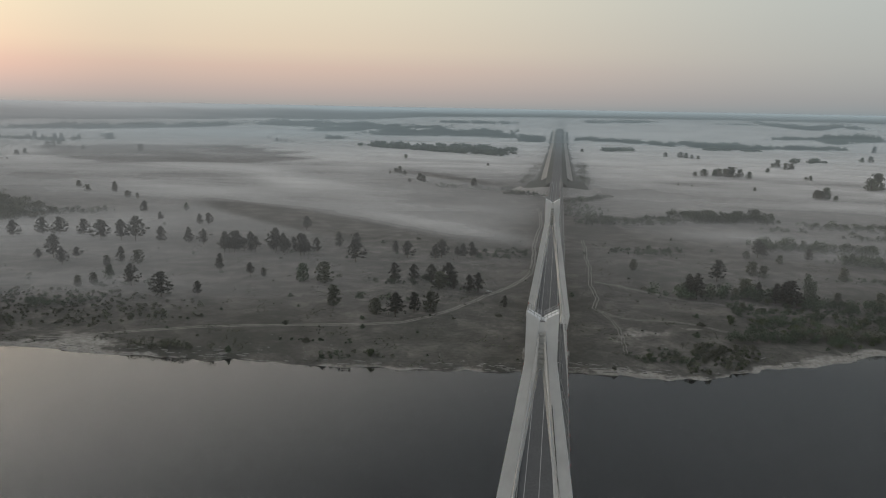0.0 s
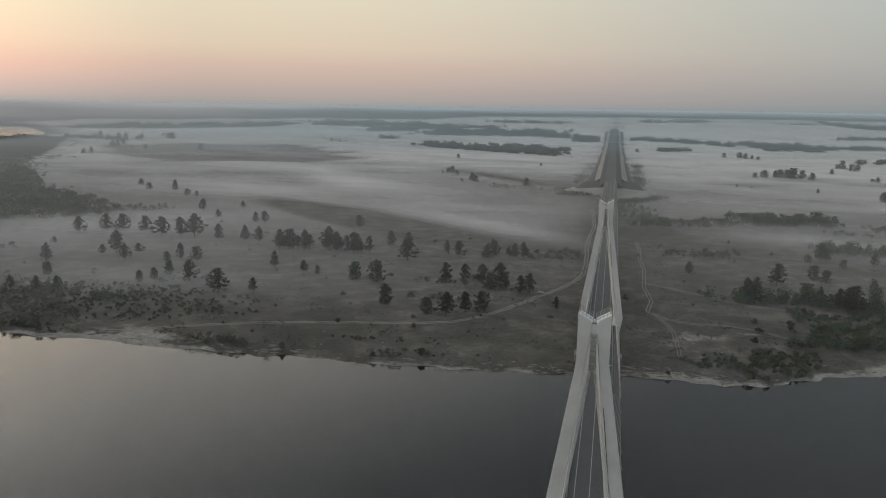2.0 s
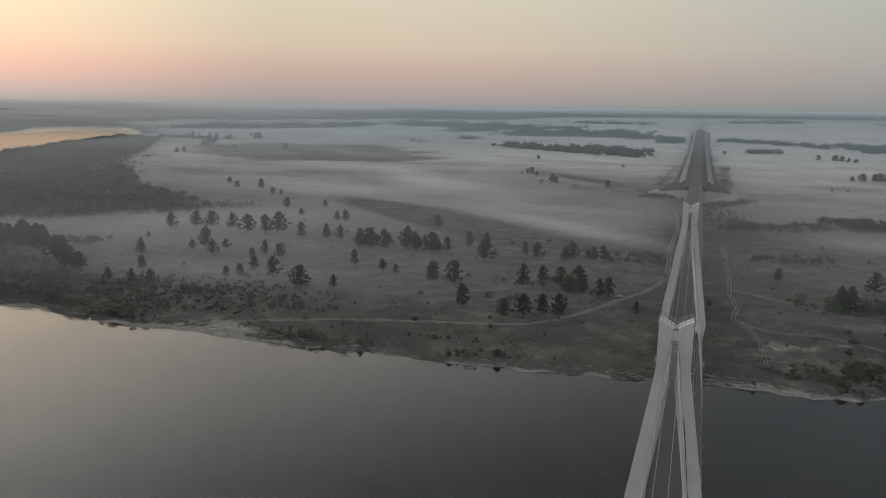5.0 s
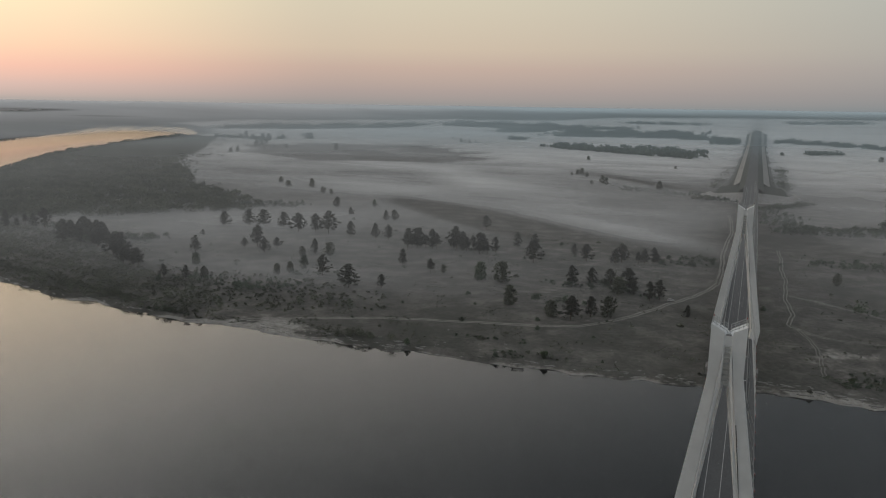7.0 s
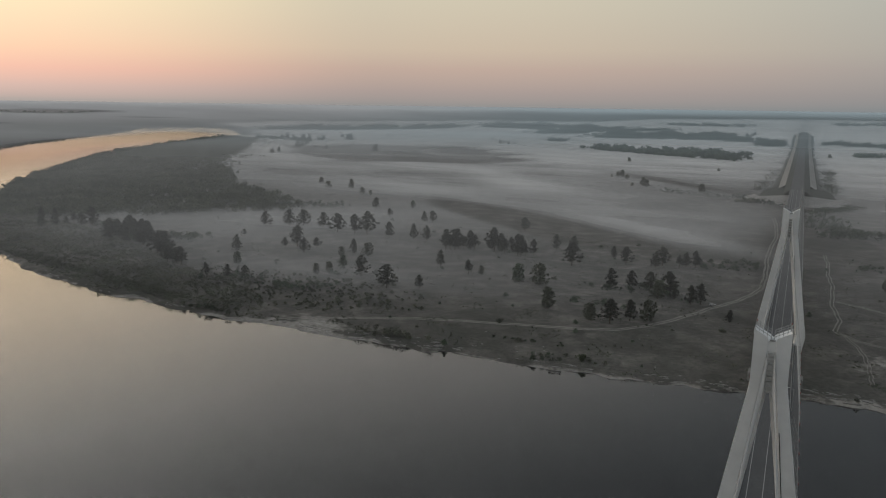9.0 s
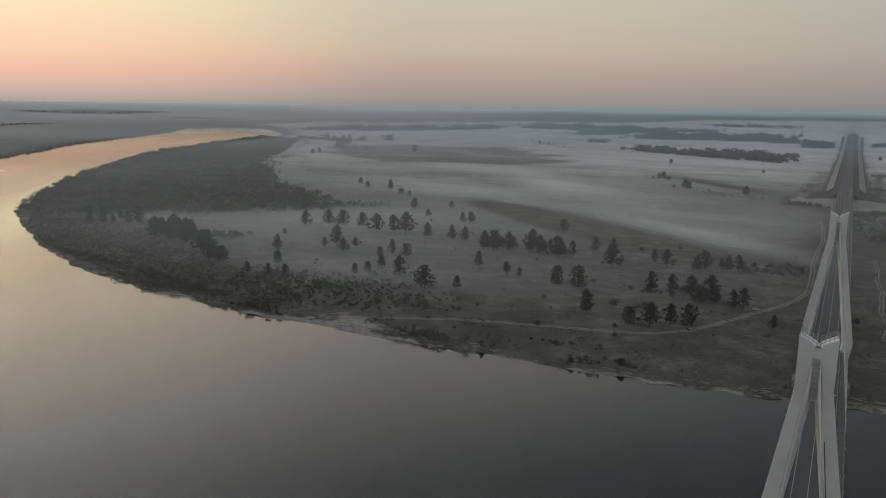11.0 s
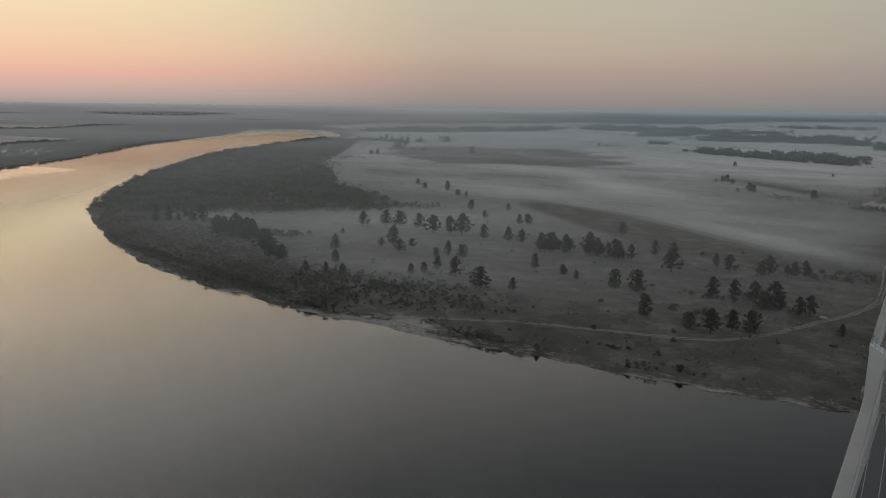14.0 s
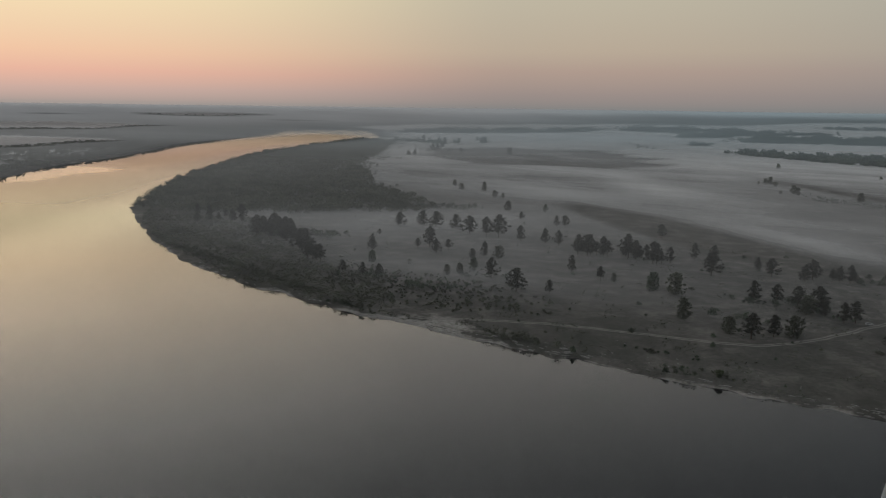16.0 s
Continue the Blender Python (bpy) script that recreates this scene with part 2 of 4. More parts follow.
def array_mesh(name, verts, faces, mat, smooth=False):
    """A mesh from numpy arrays, all faces with the same number of corners."""
    verts, faces = np.asarray(verts, np.float32), np.asarray(faces, np.int32)
    me = bpy.data.meshes.new(name)
    k = faces.shape[1]
    me.vertices.add(len(verts))
    me.vertices.foreach_set("co", verts.ravel())
    me.loops.add(faces.size)
    me.loops.foreach_set("vertex_index", faces.ravel())
    me.polygons.add(len(faces))
    me.polygons.foreach_set("loop_start", np.arange(0, faces.size, k, dtype=np.int32))
    me.polygons.foreach_set("use_smooth", np.full(len(faces), smooth))
    me.update(calc_edges=True)
    me.materials.append(mat)
    return me


def box(bm, size, m=None, bevel=0.0):
    """A box of that size round the origin of m, with bevelled edges."""
    g = bmesh.ops.create_cube(bm, size=1.0, matrix=(m or Matrix()) @ Matrix.Diagonal((*size, 1)))
    if bevel:
        edges = {e for v in g["verts"] for e in v.link_edges}
        bmesh.ops.bevel(bm, geom=list(edges), offset=bevel, segments=2, affect="EDGES")
    return bm


def rod(bm, a, b, r0, r1=None, sides=8):
    """A tapered round bar from a to b."""
    a, b = Vector(a), Vector(b)
    m = Matrix.Translation((a + b) / 2) @ (b - a).to_track_quat("Z", "Y").to_matrix().to_4x4()
    bmesh.ops.create_cone(bm, cap_ends=True, segments=sides, radius1=r0, radius2=r0 if r1 is None else r1, depth=(b - a).length, matrix=m)
    return bm


def prism(bm, outline, y0, y1):
    """A closed outline in x and z, drawn out from y0 to y1."""
    a = [bm.verts.new((x, y0, z)) for x, z in outline]
    b = [bm.verts.new((x, y1, z)) for x, z in outline]
    bm.faces.new(a[::-1])
    bm.faces.new(b)
    for i in range(len(a)):
        j = (i + 1) % len(a)
        bm.faces.new((a[i], a[j], b[j], b[i]))
    bmesh.ops.recalc_face_normals(bm, faces=bm.faces)
    return bm


# ======== the lie of the land ========
NEAR_BANK = [(4950, 1500), (1500, 900), (600, 660), (300, 520), (198, 457), (142, 426), (112, 413), (98, 403), (70, 393), (40, 394), (19, 393), (-12, 388),
             (-56, 382), (-100, 378), (-154, 376), (-199, 373), (-250, 371), (-312, 371), (-354, 371), (-406, 377), (-460, 380), (-518, 391),
             (-558, 399), (-631, 425), (-734, 468), (-835, 520), (-930, 572), (-975, 606), (-1022, 655), (-1204, 824), (-1515, 1190), (-1755, 1522),
             (-1962, 1938), (-2082, 2320), (-2160, 2520), (-2427, 2748)]
FAR_BANK = [(-2694, 2834), (-2837, 2657), (-2730, 2483), (-2563, 2078), (-2349, 1650), (-2001, 1252), (-1812, 1009), (-1698, 840), (-1509, 660),
            (-1420, 420), (-1250, 60), (-800, -260), (0, -400), (1500, -300), (4950, 100)]


def spline(points, steps, closed=False):
    """Points on a smooth line through the given ones."""
    p = np.array(points, float)
    n = len(p)
    out = []
    for i in range(n if closed else n - 1):
        q = [p[(i + k) % n] if closed else p[min(max(i + k, 0), n - 1)] for k in (-1, 0, 1, 2)]
        for s in range(steps):
            t = s / steps
            out.append(0.5 * (2 * q[1] + (q[2] - q[0]) * t + (2 * q[0] - 5 * q[1] + 4 * q[2] - q[3]) * t * t + (3 * q[1] - q[0] - 3 * q[2] + q[3]) * t ** 3))
    if not closed:
        out.append(p[-1])
    return np.array(out)


def ripple(x, y, size, seed):
    """Smooth random waves of about that size, from -1 to 1."""
    rng = np.random.RandomState(seed)
    out = np.zeros_like(x, float)
    for _ in range(7):
        a, k, ph = rng.uniform(0, 2 * math.pi), 2 * math.pi / (size * rng.uniform(0.6, 1.7)), rng.uniform(0, 6.3)
        out += np.sin((x * math.cos(a) + y * math.sin(a)) * k + ph + 0.9 * np.sin((x * math.sin(a) - y * math.cos(a)) * k * 0.7 + ph * 2))
    return out / 4.0


_near = spline(NEAR_BANK, 6)
_t = np.arange(len(_near))
_near[:, 1] += np.where(np.abs(_near[:, 0]) < 1100, 1.5 * np.sin(_t * 1.9) + 1.2 * np.sin(_t * 0.83), 0.0)
RIVER = np.vstack([_near, spline(FAR_BANK, 5)])


def inside(poly, x, y):
    res = np.zeros(x.shape, bool)
    for (ax, ay), (bx, by) in zip(poly, np.roll(poly, -1, 0)):
        if ay == by:
            continue
        res ^= ((ay > y) != (by > y)) & (x < (bx - ax) * (y - ay) / (by - ay) + ax)
    return res


def bank(x, y, uneven=1.0):
    """Metres from the waterline, minus in the river."""
    x, y = np.asarray(x, float), np.asarray(y, float)
    best = np.full(x.shape, 1e12)
    for (ax, ay), (bx, by) in zip(RIVER, np.roll(RIVER, -1, 0)):
        dx, dy = bx - ax, by - ay
        t = np.clip(((x - ax) * dx + (y - ay) * dy) / (dx * dx + dy * dy + 1e-9), 0, 1)
        best = np.minimum(best, (x - ax - t * dx) ** 2 + (y - ay - t * dy) ** 2)
    d = np.sqrt(best)
    d = np.where(inside(RIVER, x, y), -d, d)
    return d + uneven * (2.0 * ripple(x, y, 46, 41) + 1.1 * ripple(x, y, 17, 42)) * np.exp(-(d / 30) ** 2)


def blob1(v, c, w):
    return np.exp(-((v - c) / w) ** 2)


def rise(x, y):
    """The valley's floor climbs gently towards the far wooded rim."""
    u = np.clip((np.hypot(x - EYE[0], y) - 2400) / 2500, 0, None)
    return 108 * u * u


def ground_z(x, y, sd=None):
    x, y = np.asarray(x, float), np.asarray(y, float)
    sd = bank(x, y) if sd is None else sd
    beach = np.clip(blob1(x, 168, 50) + blob1(x, -290, 40), 0, 1)
    land = 1.7 * (1 - np.exp(-np.clip(sd, 0, None) / (3 + 14 * beach))) + 2.4 * (1 - np.exp(-np.clip(sd, 0, None) / 30)) + np.clip(sd / 60, 0, 1) * (0.7 * ripple(x, y, 160, 3) + 0.25 * ripple(x, y, 40, 5))
    bed = -3.0 * (1 - np.exp(np.clip(sd, None, 0) / 12))
    return rise(x, y) + np.where(sd > 0, land, bed)


def polar_sheet(radii, steps):
    """A round grid about the camera's plumb line: x, y and its faces."""
    a = np.linspace(0, 2 * math.pi, steps, endpoint=False)
    x = EYE[0] + np.outer(radii, np.sin(a)).ravel()
    y = np.outer(radii, np.cos(a)).ravel()
    i, j = np.meshgrid(np.arange(len(radii) - 1), np.arange(steps), indexing="ij")
    k = (j + 1) % steps
    f = np.stack([i * steps + j, (i + 1) * steps + j, (i + 1) * steps + k, i * steps + k], -1).reshape(-1, 4)
    return x, y, f[:, ::-1]


radii = np.concatenate([[0.0, 100, 200], np.geomspace(300, 1000, 170), np.geomspace(1006, 5060, 132)])
gx, gy, gf = polar_sheet(radii, 900)
gsd = bank(gx, gy)
gz = ground_z(gx, gy, gsd)
me = array_mesh("ground", np.stack([gx, gy, gz], 1), gf, M_GROUND, True)
sand = me.attributes.new("sand", "FLOAT", "POINT")
sandy = 0.55 + 0.45 * ripple(gx, gy, 90, 11)
near_right = np.exp(-((gx - 168) / 50) ** 2) + np.exp(-((gx + 290) / 45) ** 2)
strip = np.clip(1.1 - gsd / (4 + 7 * np.clip(near_right, 0, 1) + 8 * np.exp(-((gx - 168) / 50) ** 2)), 0, 1) * np.clip(sandy + near_right, 0, 1)
worn = 0.5 * np.exp(-((gx - 45) / 22) ** 2 - ((gy - 397) / 6) ** 2) + 0.78 * np.exp(-((gx + 266) / 40) ** 2 - ((gy - 387) / 13) ** 2) + 0.42 * np.exp(-((gx - 66) / 22) ** 2 - ((gy - 468) / 7) ** 2) + 0.5 * np.exp(-((gx - 92) / 10) ** 2 - ((gy - 477) / 4) ** 2) + 0.42 * np.exp(-((gx - 45) / 30) ** 2 - ((gy - 450) / 70) ** 2) + 0.6 * np.exp(-((gx - 64) / 22) ** 2 - ((gy - 599) / 5) ** 2) + 0.5 * np.exp(-((gx + 29) / 6) ** 2 - ((gy - 491) / 4) ** 2)
sand.data.foreach_set("value", (strip * (np.hypot(gx, gy) < 800) + worn).astype(np.float32))
tagged(new("ground", me), "dull green and brown flood meadow with sandy banks", "ground", kind="structure")

wx, wy, wf = polar_sheet(radii, 180)
tagged(new("water", array_mesh("water", np.stack([wx, wy, rise(wx, wy)], 1), wf, M_WATER, True)),
       "broad calm dark river mirroring the dawn sky", "river", kind="structure")


def thin(d0, d1, x):
    """From 0 at d0 to 1 at d1, smoothly."""
    t = np.clip((x - d0) / (d1 - d0), 0, 1)
    return t * t * (3 - 2 * t)


def blob(x, y, cx, cy, sx, sy, turn=0.0):
    c, s = math.cos(radians(turn)), math.sin(radians(turn))
    u, v = (x - cx) * c + (y - cy) * s, -(x - cx) * s + (y - cy) * c
    return np.exp(-(u / sx) ** 2 - (v / sy) ** 2)


PENINSULA = np.array([(-945, 580), (-1015, 645), (-1202, 822), (-1513, 1189), (-1753, 1520), (-1960, 1936), (-2080, 2326), (-1850, 2259), (-1450, 1700), (-1201, 1340),
                      (-850, 985), (-680, 895), (-612, 838), (-585, 785), (-651, 726), (-705, 657), (-760, 631), (-828, 575)], float)


def pools(x, y):
    """Mist-filled hollows behind the woods of the opposite bank."""
    r, a = np.hypot(x, y), np.degrees(np.arctan2(-x, y))
    w = 45 * ripple(x, y, 420, 61)

    def hollow(r0, r1, a0, a1):
        s = w + 0.5 * (r1 - r0) * (1 - thin(a0, a0 + 9, a) * (1 - thin(a1 - 5, a1, a)))
        return thin(a0, a0 + 2, a) * (1 - thin(a1 - 2, a1, a)) * thin(r0 + s, r0 + s + 70, r) * (1 - thin(r1 - s - 70, r1 - s, r))
    h = hollow(2640, 3330, 57.5, 95) + hollow(3640, 4150, 53.5, 95) + hollow(4470, 4800, 45, 59) + hollow(4500, 4720, 59.5, 66) + 0.8 * hollow(4180, 4400, 43, 51)
    return np.clip(h, 0, 1)


CLEAR = np.array([(-1560, 2030), (-1442, 2232), (-1236, 2268), (-997, 2360), (-850, 2160), (-768, 2079), (-690, 1960), (-612, 1857), (-660, 1700), (-720, 1640), (-930, 1560), (-1150, 1600), (-1400, 1820)], float)


def soft_inside(poly, x, y, edge):
    """1 inside an outline, 0 outside, with a soft wandering edge."""
    x, y = x + 40 * ripple(x, y, 230, 71), y + 40 * ripple(x, y, 230, 72)
    offs = [(math.cos(k * 0.9) * edge * f, math.sin(k * 0.9) * edge * f) for f in (0.4, 1.0) for k in range(7)]
    return sum(inside(poly, x + a, y + b).astype(float) for a, b in offs) / len(offs)


def forest_edge(a):
    """Where the closed forest of the horizon begins, by the angle left of the bridge's axis."""
    return np.interp(a, [-34, -22, 0, 10, 14, 35, 45, 82], [4780, 4760, 4700, 4580, 4330, 4100, 3850, 3850])


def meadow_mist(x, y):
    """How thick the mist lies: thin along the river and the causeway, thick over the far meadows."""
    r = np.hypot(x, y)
    # real mist, but opacity also grows with camera distance to imitate depth of air
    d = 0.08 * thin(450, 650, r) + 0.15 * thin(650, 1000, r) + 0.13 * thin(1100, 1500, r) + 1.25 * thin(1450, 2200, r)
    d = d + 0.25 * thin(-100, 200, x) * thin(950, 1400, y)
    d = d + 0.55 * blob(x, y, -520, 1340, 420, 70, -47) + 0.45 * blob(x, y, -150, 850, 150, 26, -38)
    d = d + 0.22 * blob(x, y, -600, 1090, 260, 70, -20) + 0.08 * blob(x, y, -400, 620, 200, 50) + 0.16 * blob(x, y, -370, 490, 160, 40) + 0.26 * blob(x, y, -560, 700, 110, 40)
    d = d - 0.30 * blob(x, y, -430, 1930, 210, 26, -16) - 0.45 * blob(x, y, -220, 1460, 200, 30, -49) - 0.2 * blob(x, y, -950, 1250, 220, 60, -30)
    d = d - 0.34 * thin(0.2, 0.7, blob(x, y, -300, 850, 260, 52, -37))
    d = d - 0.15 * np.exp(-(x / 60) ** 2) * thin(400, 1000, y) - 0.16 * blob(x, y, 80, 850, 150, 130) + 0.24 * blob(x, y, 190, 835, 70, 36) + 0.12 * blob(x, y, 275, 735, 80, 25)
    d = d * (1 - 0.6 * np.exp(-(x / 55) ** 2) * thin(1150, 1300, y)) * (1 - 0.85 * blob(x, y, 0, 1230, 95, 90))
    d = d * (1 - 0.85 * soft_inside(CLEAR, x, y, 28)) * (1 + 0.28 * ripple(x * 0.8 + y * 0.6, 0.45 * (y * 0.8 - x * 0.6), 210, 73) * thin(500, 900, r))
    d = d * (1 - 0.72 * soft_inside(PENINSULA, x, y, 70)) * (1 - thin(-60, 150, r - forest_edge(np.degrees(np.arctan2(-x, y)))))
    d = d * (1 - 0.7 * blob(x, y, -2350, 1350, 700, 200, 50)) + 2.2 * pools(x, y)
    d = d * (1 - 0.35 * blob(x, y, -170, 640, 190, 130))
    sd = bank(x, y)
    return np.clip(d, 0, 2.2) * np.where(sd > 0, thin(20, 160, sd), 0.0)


mist_r = np.concatenate([[120.0, 200.0, 300.0], np.geomspace(380, 1500, 90), np.geomspace(1520, 5050, 74)])
mx_, my_, mf_ = polar_sheet(mist_r, 420)
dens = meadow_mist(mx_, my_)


# bank distances that thin the haze over the river, keeping its reflections bright
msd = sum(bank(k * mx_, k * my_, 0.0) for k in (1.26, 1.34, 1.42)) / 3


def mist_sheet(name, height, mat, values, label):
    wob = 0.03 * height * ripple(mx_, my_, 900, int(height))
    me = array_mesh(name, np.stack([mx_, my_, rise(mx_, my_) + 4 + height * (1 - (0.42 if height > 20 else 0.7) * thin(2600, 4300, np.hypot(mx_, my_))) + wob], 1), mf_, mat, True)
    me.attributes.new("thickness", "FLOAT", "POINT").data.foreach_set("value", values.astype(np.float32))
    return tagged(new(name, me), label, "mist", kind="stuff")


rr_ = np.hypot(mx_, my_)


def beneath(r):
    """How far out, against r, lies the ground that shows through the haze at r."""
    out = []
    far = np.linspace(300, 5050, 1200)
    for a in r:
        z = rise(np.array([a + EYE[0]]), np.array([0.0]))[0] + 4 + 36 * (1 - 0.42 * thin(2600, 4300, a))
        hit = np.nonzero((140 - (140 - z) / a * far <= rise(far + EYE[0], np.zeros_like(far)) + 4) & (far > a))[0]
        out.append(far[hit[0]] / a if len(hit) else 1.0)
    return np.array(out)


ring = np.linspace(400, 5050, 120)
reach = np.interp(rr_, ring, beneath(ring))
# haze cut along the sight line, so the hollows beyond look brighter
clear_ = 1 - 0.65 * pools(reach * mx_, reach * my_)
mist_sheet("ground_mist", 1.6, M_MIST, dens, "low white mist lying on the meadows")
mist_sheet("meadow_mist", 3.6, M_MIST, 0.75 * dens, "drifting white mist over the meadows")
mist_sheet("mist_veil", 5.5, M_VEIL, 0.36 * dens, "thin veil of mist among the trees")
# sheet paints depth haze: its opacity rises with distance from the camera
mist_sheet("haze_sheet", 36.0, M_HAZE, (0.02 + 0.13 * thin(330, 700, rr_) + 0.24 * thin(1200, 3000, rr_) + 0.03 * blob(mx_, my_, -440, 450, 240, 70, -14) + 0.12 * thin(520, 1100, -mx_) + 0.14 * thin(3400, 4200, rr_) * thin(1500, 2600, -mx_) + 0.10 * thin(3600, 4700, rr_) + 0.46 * thin(4450, 5000, rr_) * (1 - 0.6 * thin(2400, 3300, -mx_))) * (0.05 + 0.95 * thin(-170, 60, msd)) * clear_ * (1 - thin(5015, 5049, rr_)), "translucent sheet painted as blue-grey dawn haze over the far country")


# ======== bridge ========
def section_loft(name, rows, mat, parent, label=""):
    """A solid through like outlines, one above the other."""
    bm = bmesh.new()
    rings = [[bm.verts.new(p) for p in row] for row in rows]
    k = len(rings[0])
    for a, b in zip(rings, rings[1:]):
        for i in range(k):
            bm.faces.new((a[i], a[(i + 1) % k], b[(i + 1) % k], b[i]))
    bm.faces.new(rings[0][::-1])
    bm.faces.new(rings[-1])
    bmesh.ops.recalc_face_normals(bm, faces=bm.faces)
    return part(name, bm, mat, parent, label)


DECK_Z, KNEE_Z, KINK_Z = 24.0, 80.0, 28.5


def outer_x(z):
    if z > KNEE_Z:
        return 3.85
    if z > KINK_Z:
        return 3.85 + (KNEE_Z - z) * 0.158
    return 3.85 + (KNEE_Z - KINK_Z) * 0.158 - (KINK_Z - z) * 0.15


def inner_x(z):
    return min(0.9 + 0.1155 * max(88 - z, 0), 7.8) if z > KINK_Z else 7.75 - (KINK_Z - z) * 0.13


def rear_x(z):
    return max(0.14 * (79.5 - z), 0.0) if z > KINK_Z else 7.14 - (KINK_Z - z) * 0.13


def pylon(name, y, foot):
    p = empty(name, pose(-0.5, y, 0))
    depth = 4.2
    for s in (-1, 1):
        rows = []
        for z in (foot, 16, KINK_Z, 44, 60, 72, 79.5):
            o, i, k = s * outer_x(z), s * inner_x(z), s * rear_x(z)
            rows.append([(o, -depth / 2, z), (i, -depth / 2, z), (k + s * 0.02, depth / 2, z), (o, depth / 2, z)])
        section_loft("leg", rows, M_PAINT, p)
        rows = []
        for z in (79.5, 80, 84, 88, 90.6):
            o, i = s * outer_x(z), s * inner_x(z)
            rows.append([(o, -depth / 2, z), (i, -depth / 2, z), (s * 0.35, 0.2, z), (s * 0.02, 0.3, z), (s * 0.02, depth / 2, z), (o, depth / 2, z)])
        rows.append([(s * 3.85, -depth / 2, 93.0), (s * 0.95, -depth / 2, 91.4), (s * 0.9, 0.2, 91.4), (s * 0.88, 0.3, 91.4), (s * 0.88, depth / 2, 91.4), (s * 3.85, depth / 2, 93.0)])
        section_loft("head", rows, M_PAINT, p)
    part("cross_plate", box(bmesh.new(), (1.9, 0.5, 2.4), pose(0, -1.6, 89.4), 0.06), M_PAINT, p)
    # solid grey block imitates the shade of an opening in the head
    part("slot_shade", box(bmesh.new(), (1.2, 0.3, 0.32), pose(0, -1.9, 90.75)), M_GIRDER, p, "grey block standing in for the shaded opening at the head")
    part("web_plate", box(bmesh.new(), (3.4, 0.3, 9.6), pose(0, -1.3, 83.4)), M_PAINT, p)
    for s in (-1, 1):
        part("flange", box(bmesh.new(), (0.16, 0.9, 10.4), pose(s * 0.98, -1.75, 83.6, 0, s * 1.8), 0.03), M_PAINT, p)
    anchor = part("cable_anchor", box(bmesh.new(), (1.3, 0.7, 0.85), pose(0, -1.62, 0), 0.1), M_CABLE, p, "grey stay anchor box")
    anchor.location = (0, 0, 79.6)
    for k in range(1, 7):
        a = new("cable_anchor", anchor.data)
        a.parent, a.location = p, (0, 0, 79.6 + k * 1.3)
    for k in range(8):
        z = 79.0 + k * 1.2
        part("ladder_rung", rod(bmesh.new(), (-0.45, -2.02, z), (0.45, -2.02, z), 0.05, sides=6), M_STEEL, p)
    for s in (-1, 1):
        for f in (-depth / 2 + 0.15, depth / 2 - 0.15):
            for h in (0.55, 1.1):
                part("hand_rail", rod(bmesh.new(), (s * 0.3, f, 91.1 + h), (s * 3.7, f, 93.0 + h), 0.06, sides=6), M_STEEL, p)
            for k in range(5):
                x = 0.3 + k * 0.85
                z = 91.1 + 1.9 * (x - 0.3) / 3.4
                part("rail_post", rod(bmesh.new(), (s * x, f, z), (s * x, f, z + 1.1), 0.06, sides=6), M_STEEL, p)
        lamp = part("warning_lamp", rod(bmesh.new(), (s * 3.5, 0, 93.0), (s * 3.5, 0, 94.3), 0.09), M_STEEL, p)
        part("lamp_glass", rod(bmesh.new(), (s * 3.5, 0, 94.3), (s * 3.5, 0, 94.75), 0.13, 0.1), M_RED, lamp, "red warning lamp glass")
    # thin dark rod down the inner edge of the right leg
    part("edge_rod", rod(bmesh.new(), (inner_x(70) + 0.16, -depth / 2 - 0.06, 70), (inner_x(KINK_Z + 1) + 0.16, -depth / 2 - 0.06, KINK_Z + 1), 0.08, sides=6), M_RUBBER, p, "thin dark rod along the inner edge of the leg")
    part("cross_beam", box(bmesh.new(), (17.0, 3.4, 2.6), pose(0, 0, DECK_Z - 4.4), 0.15), M_PAINT, p)
    part("footing", box(bmesh.new(), (26, 9, 5), pose(0, 0, foot - 0.5), 0.4), M_CONCRETE, p, "concrete pylon footing")
    return tagged(p, "tall white A-shaped bridge pylon with a notched head", "pylon", "pylons of the bridge")


PYLONS = (174.5, 405.6)
pylon("bridge_pylon", PYLONS[0], 3.0)
pylon("bridge_pylon", PYLONS[1], 5.0)

DECK_Y0, DECK_Y1 = 20.0, 1248.0
deck = empty("bridge_deck", pose(0, 0, DECK_Z))
tagged(deck, "long straight two-lane road bridge deck with railings", "bridge")
length, mid = DECK_Y1 - DECK_Y0, (DECK_Y0 + DECK_Y1) / 2
part("girder", prism(bmesh.new(), [(-10.0, -0.3), (-10.0, -0.9), (-5.2, -3.0), (5.2, -3.0), (10.0, -0.9), (10.0, -0.3)], DECK_Y0, DECK_Y1), M_GIRDER, deck, "grey steel box girder")
part("carriageway", prism(bmesh.new(), [(-6.3, -0.3), (6.3, -0.3), (6.3, 0.0), (0, 0.12), (-6.3, 0.0)], DECK_Y0, DECK_Y1), M_ASPHALT, deck, "grey asphalt carriageway")
for x in (-4.3, 0.25, 4.8):
    part("lane_line", box(bmesh.new(), (0.22, length, 0.02), pose(x, mid, 0.13 - abs(x) * 0.019 + 0.004)), M_LINE, deck, "pale painted lane line")
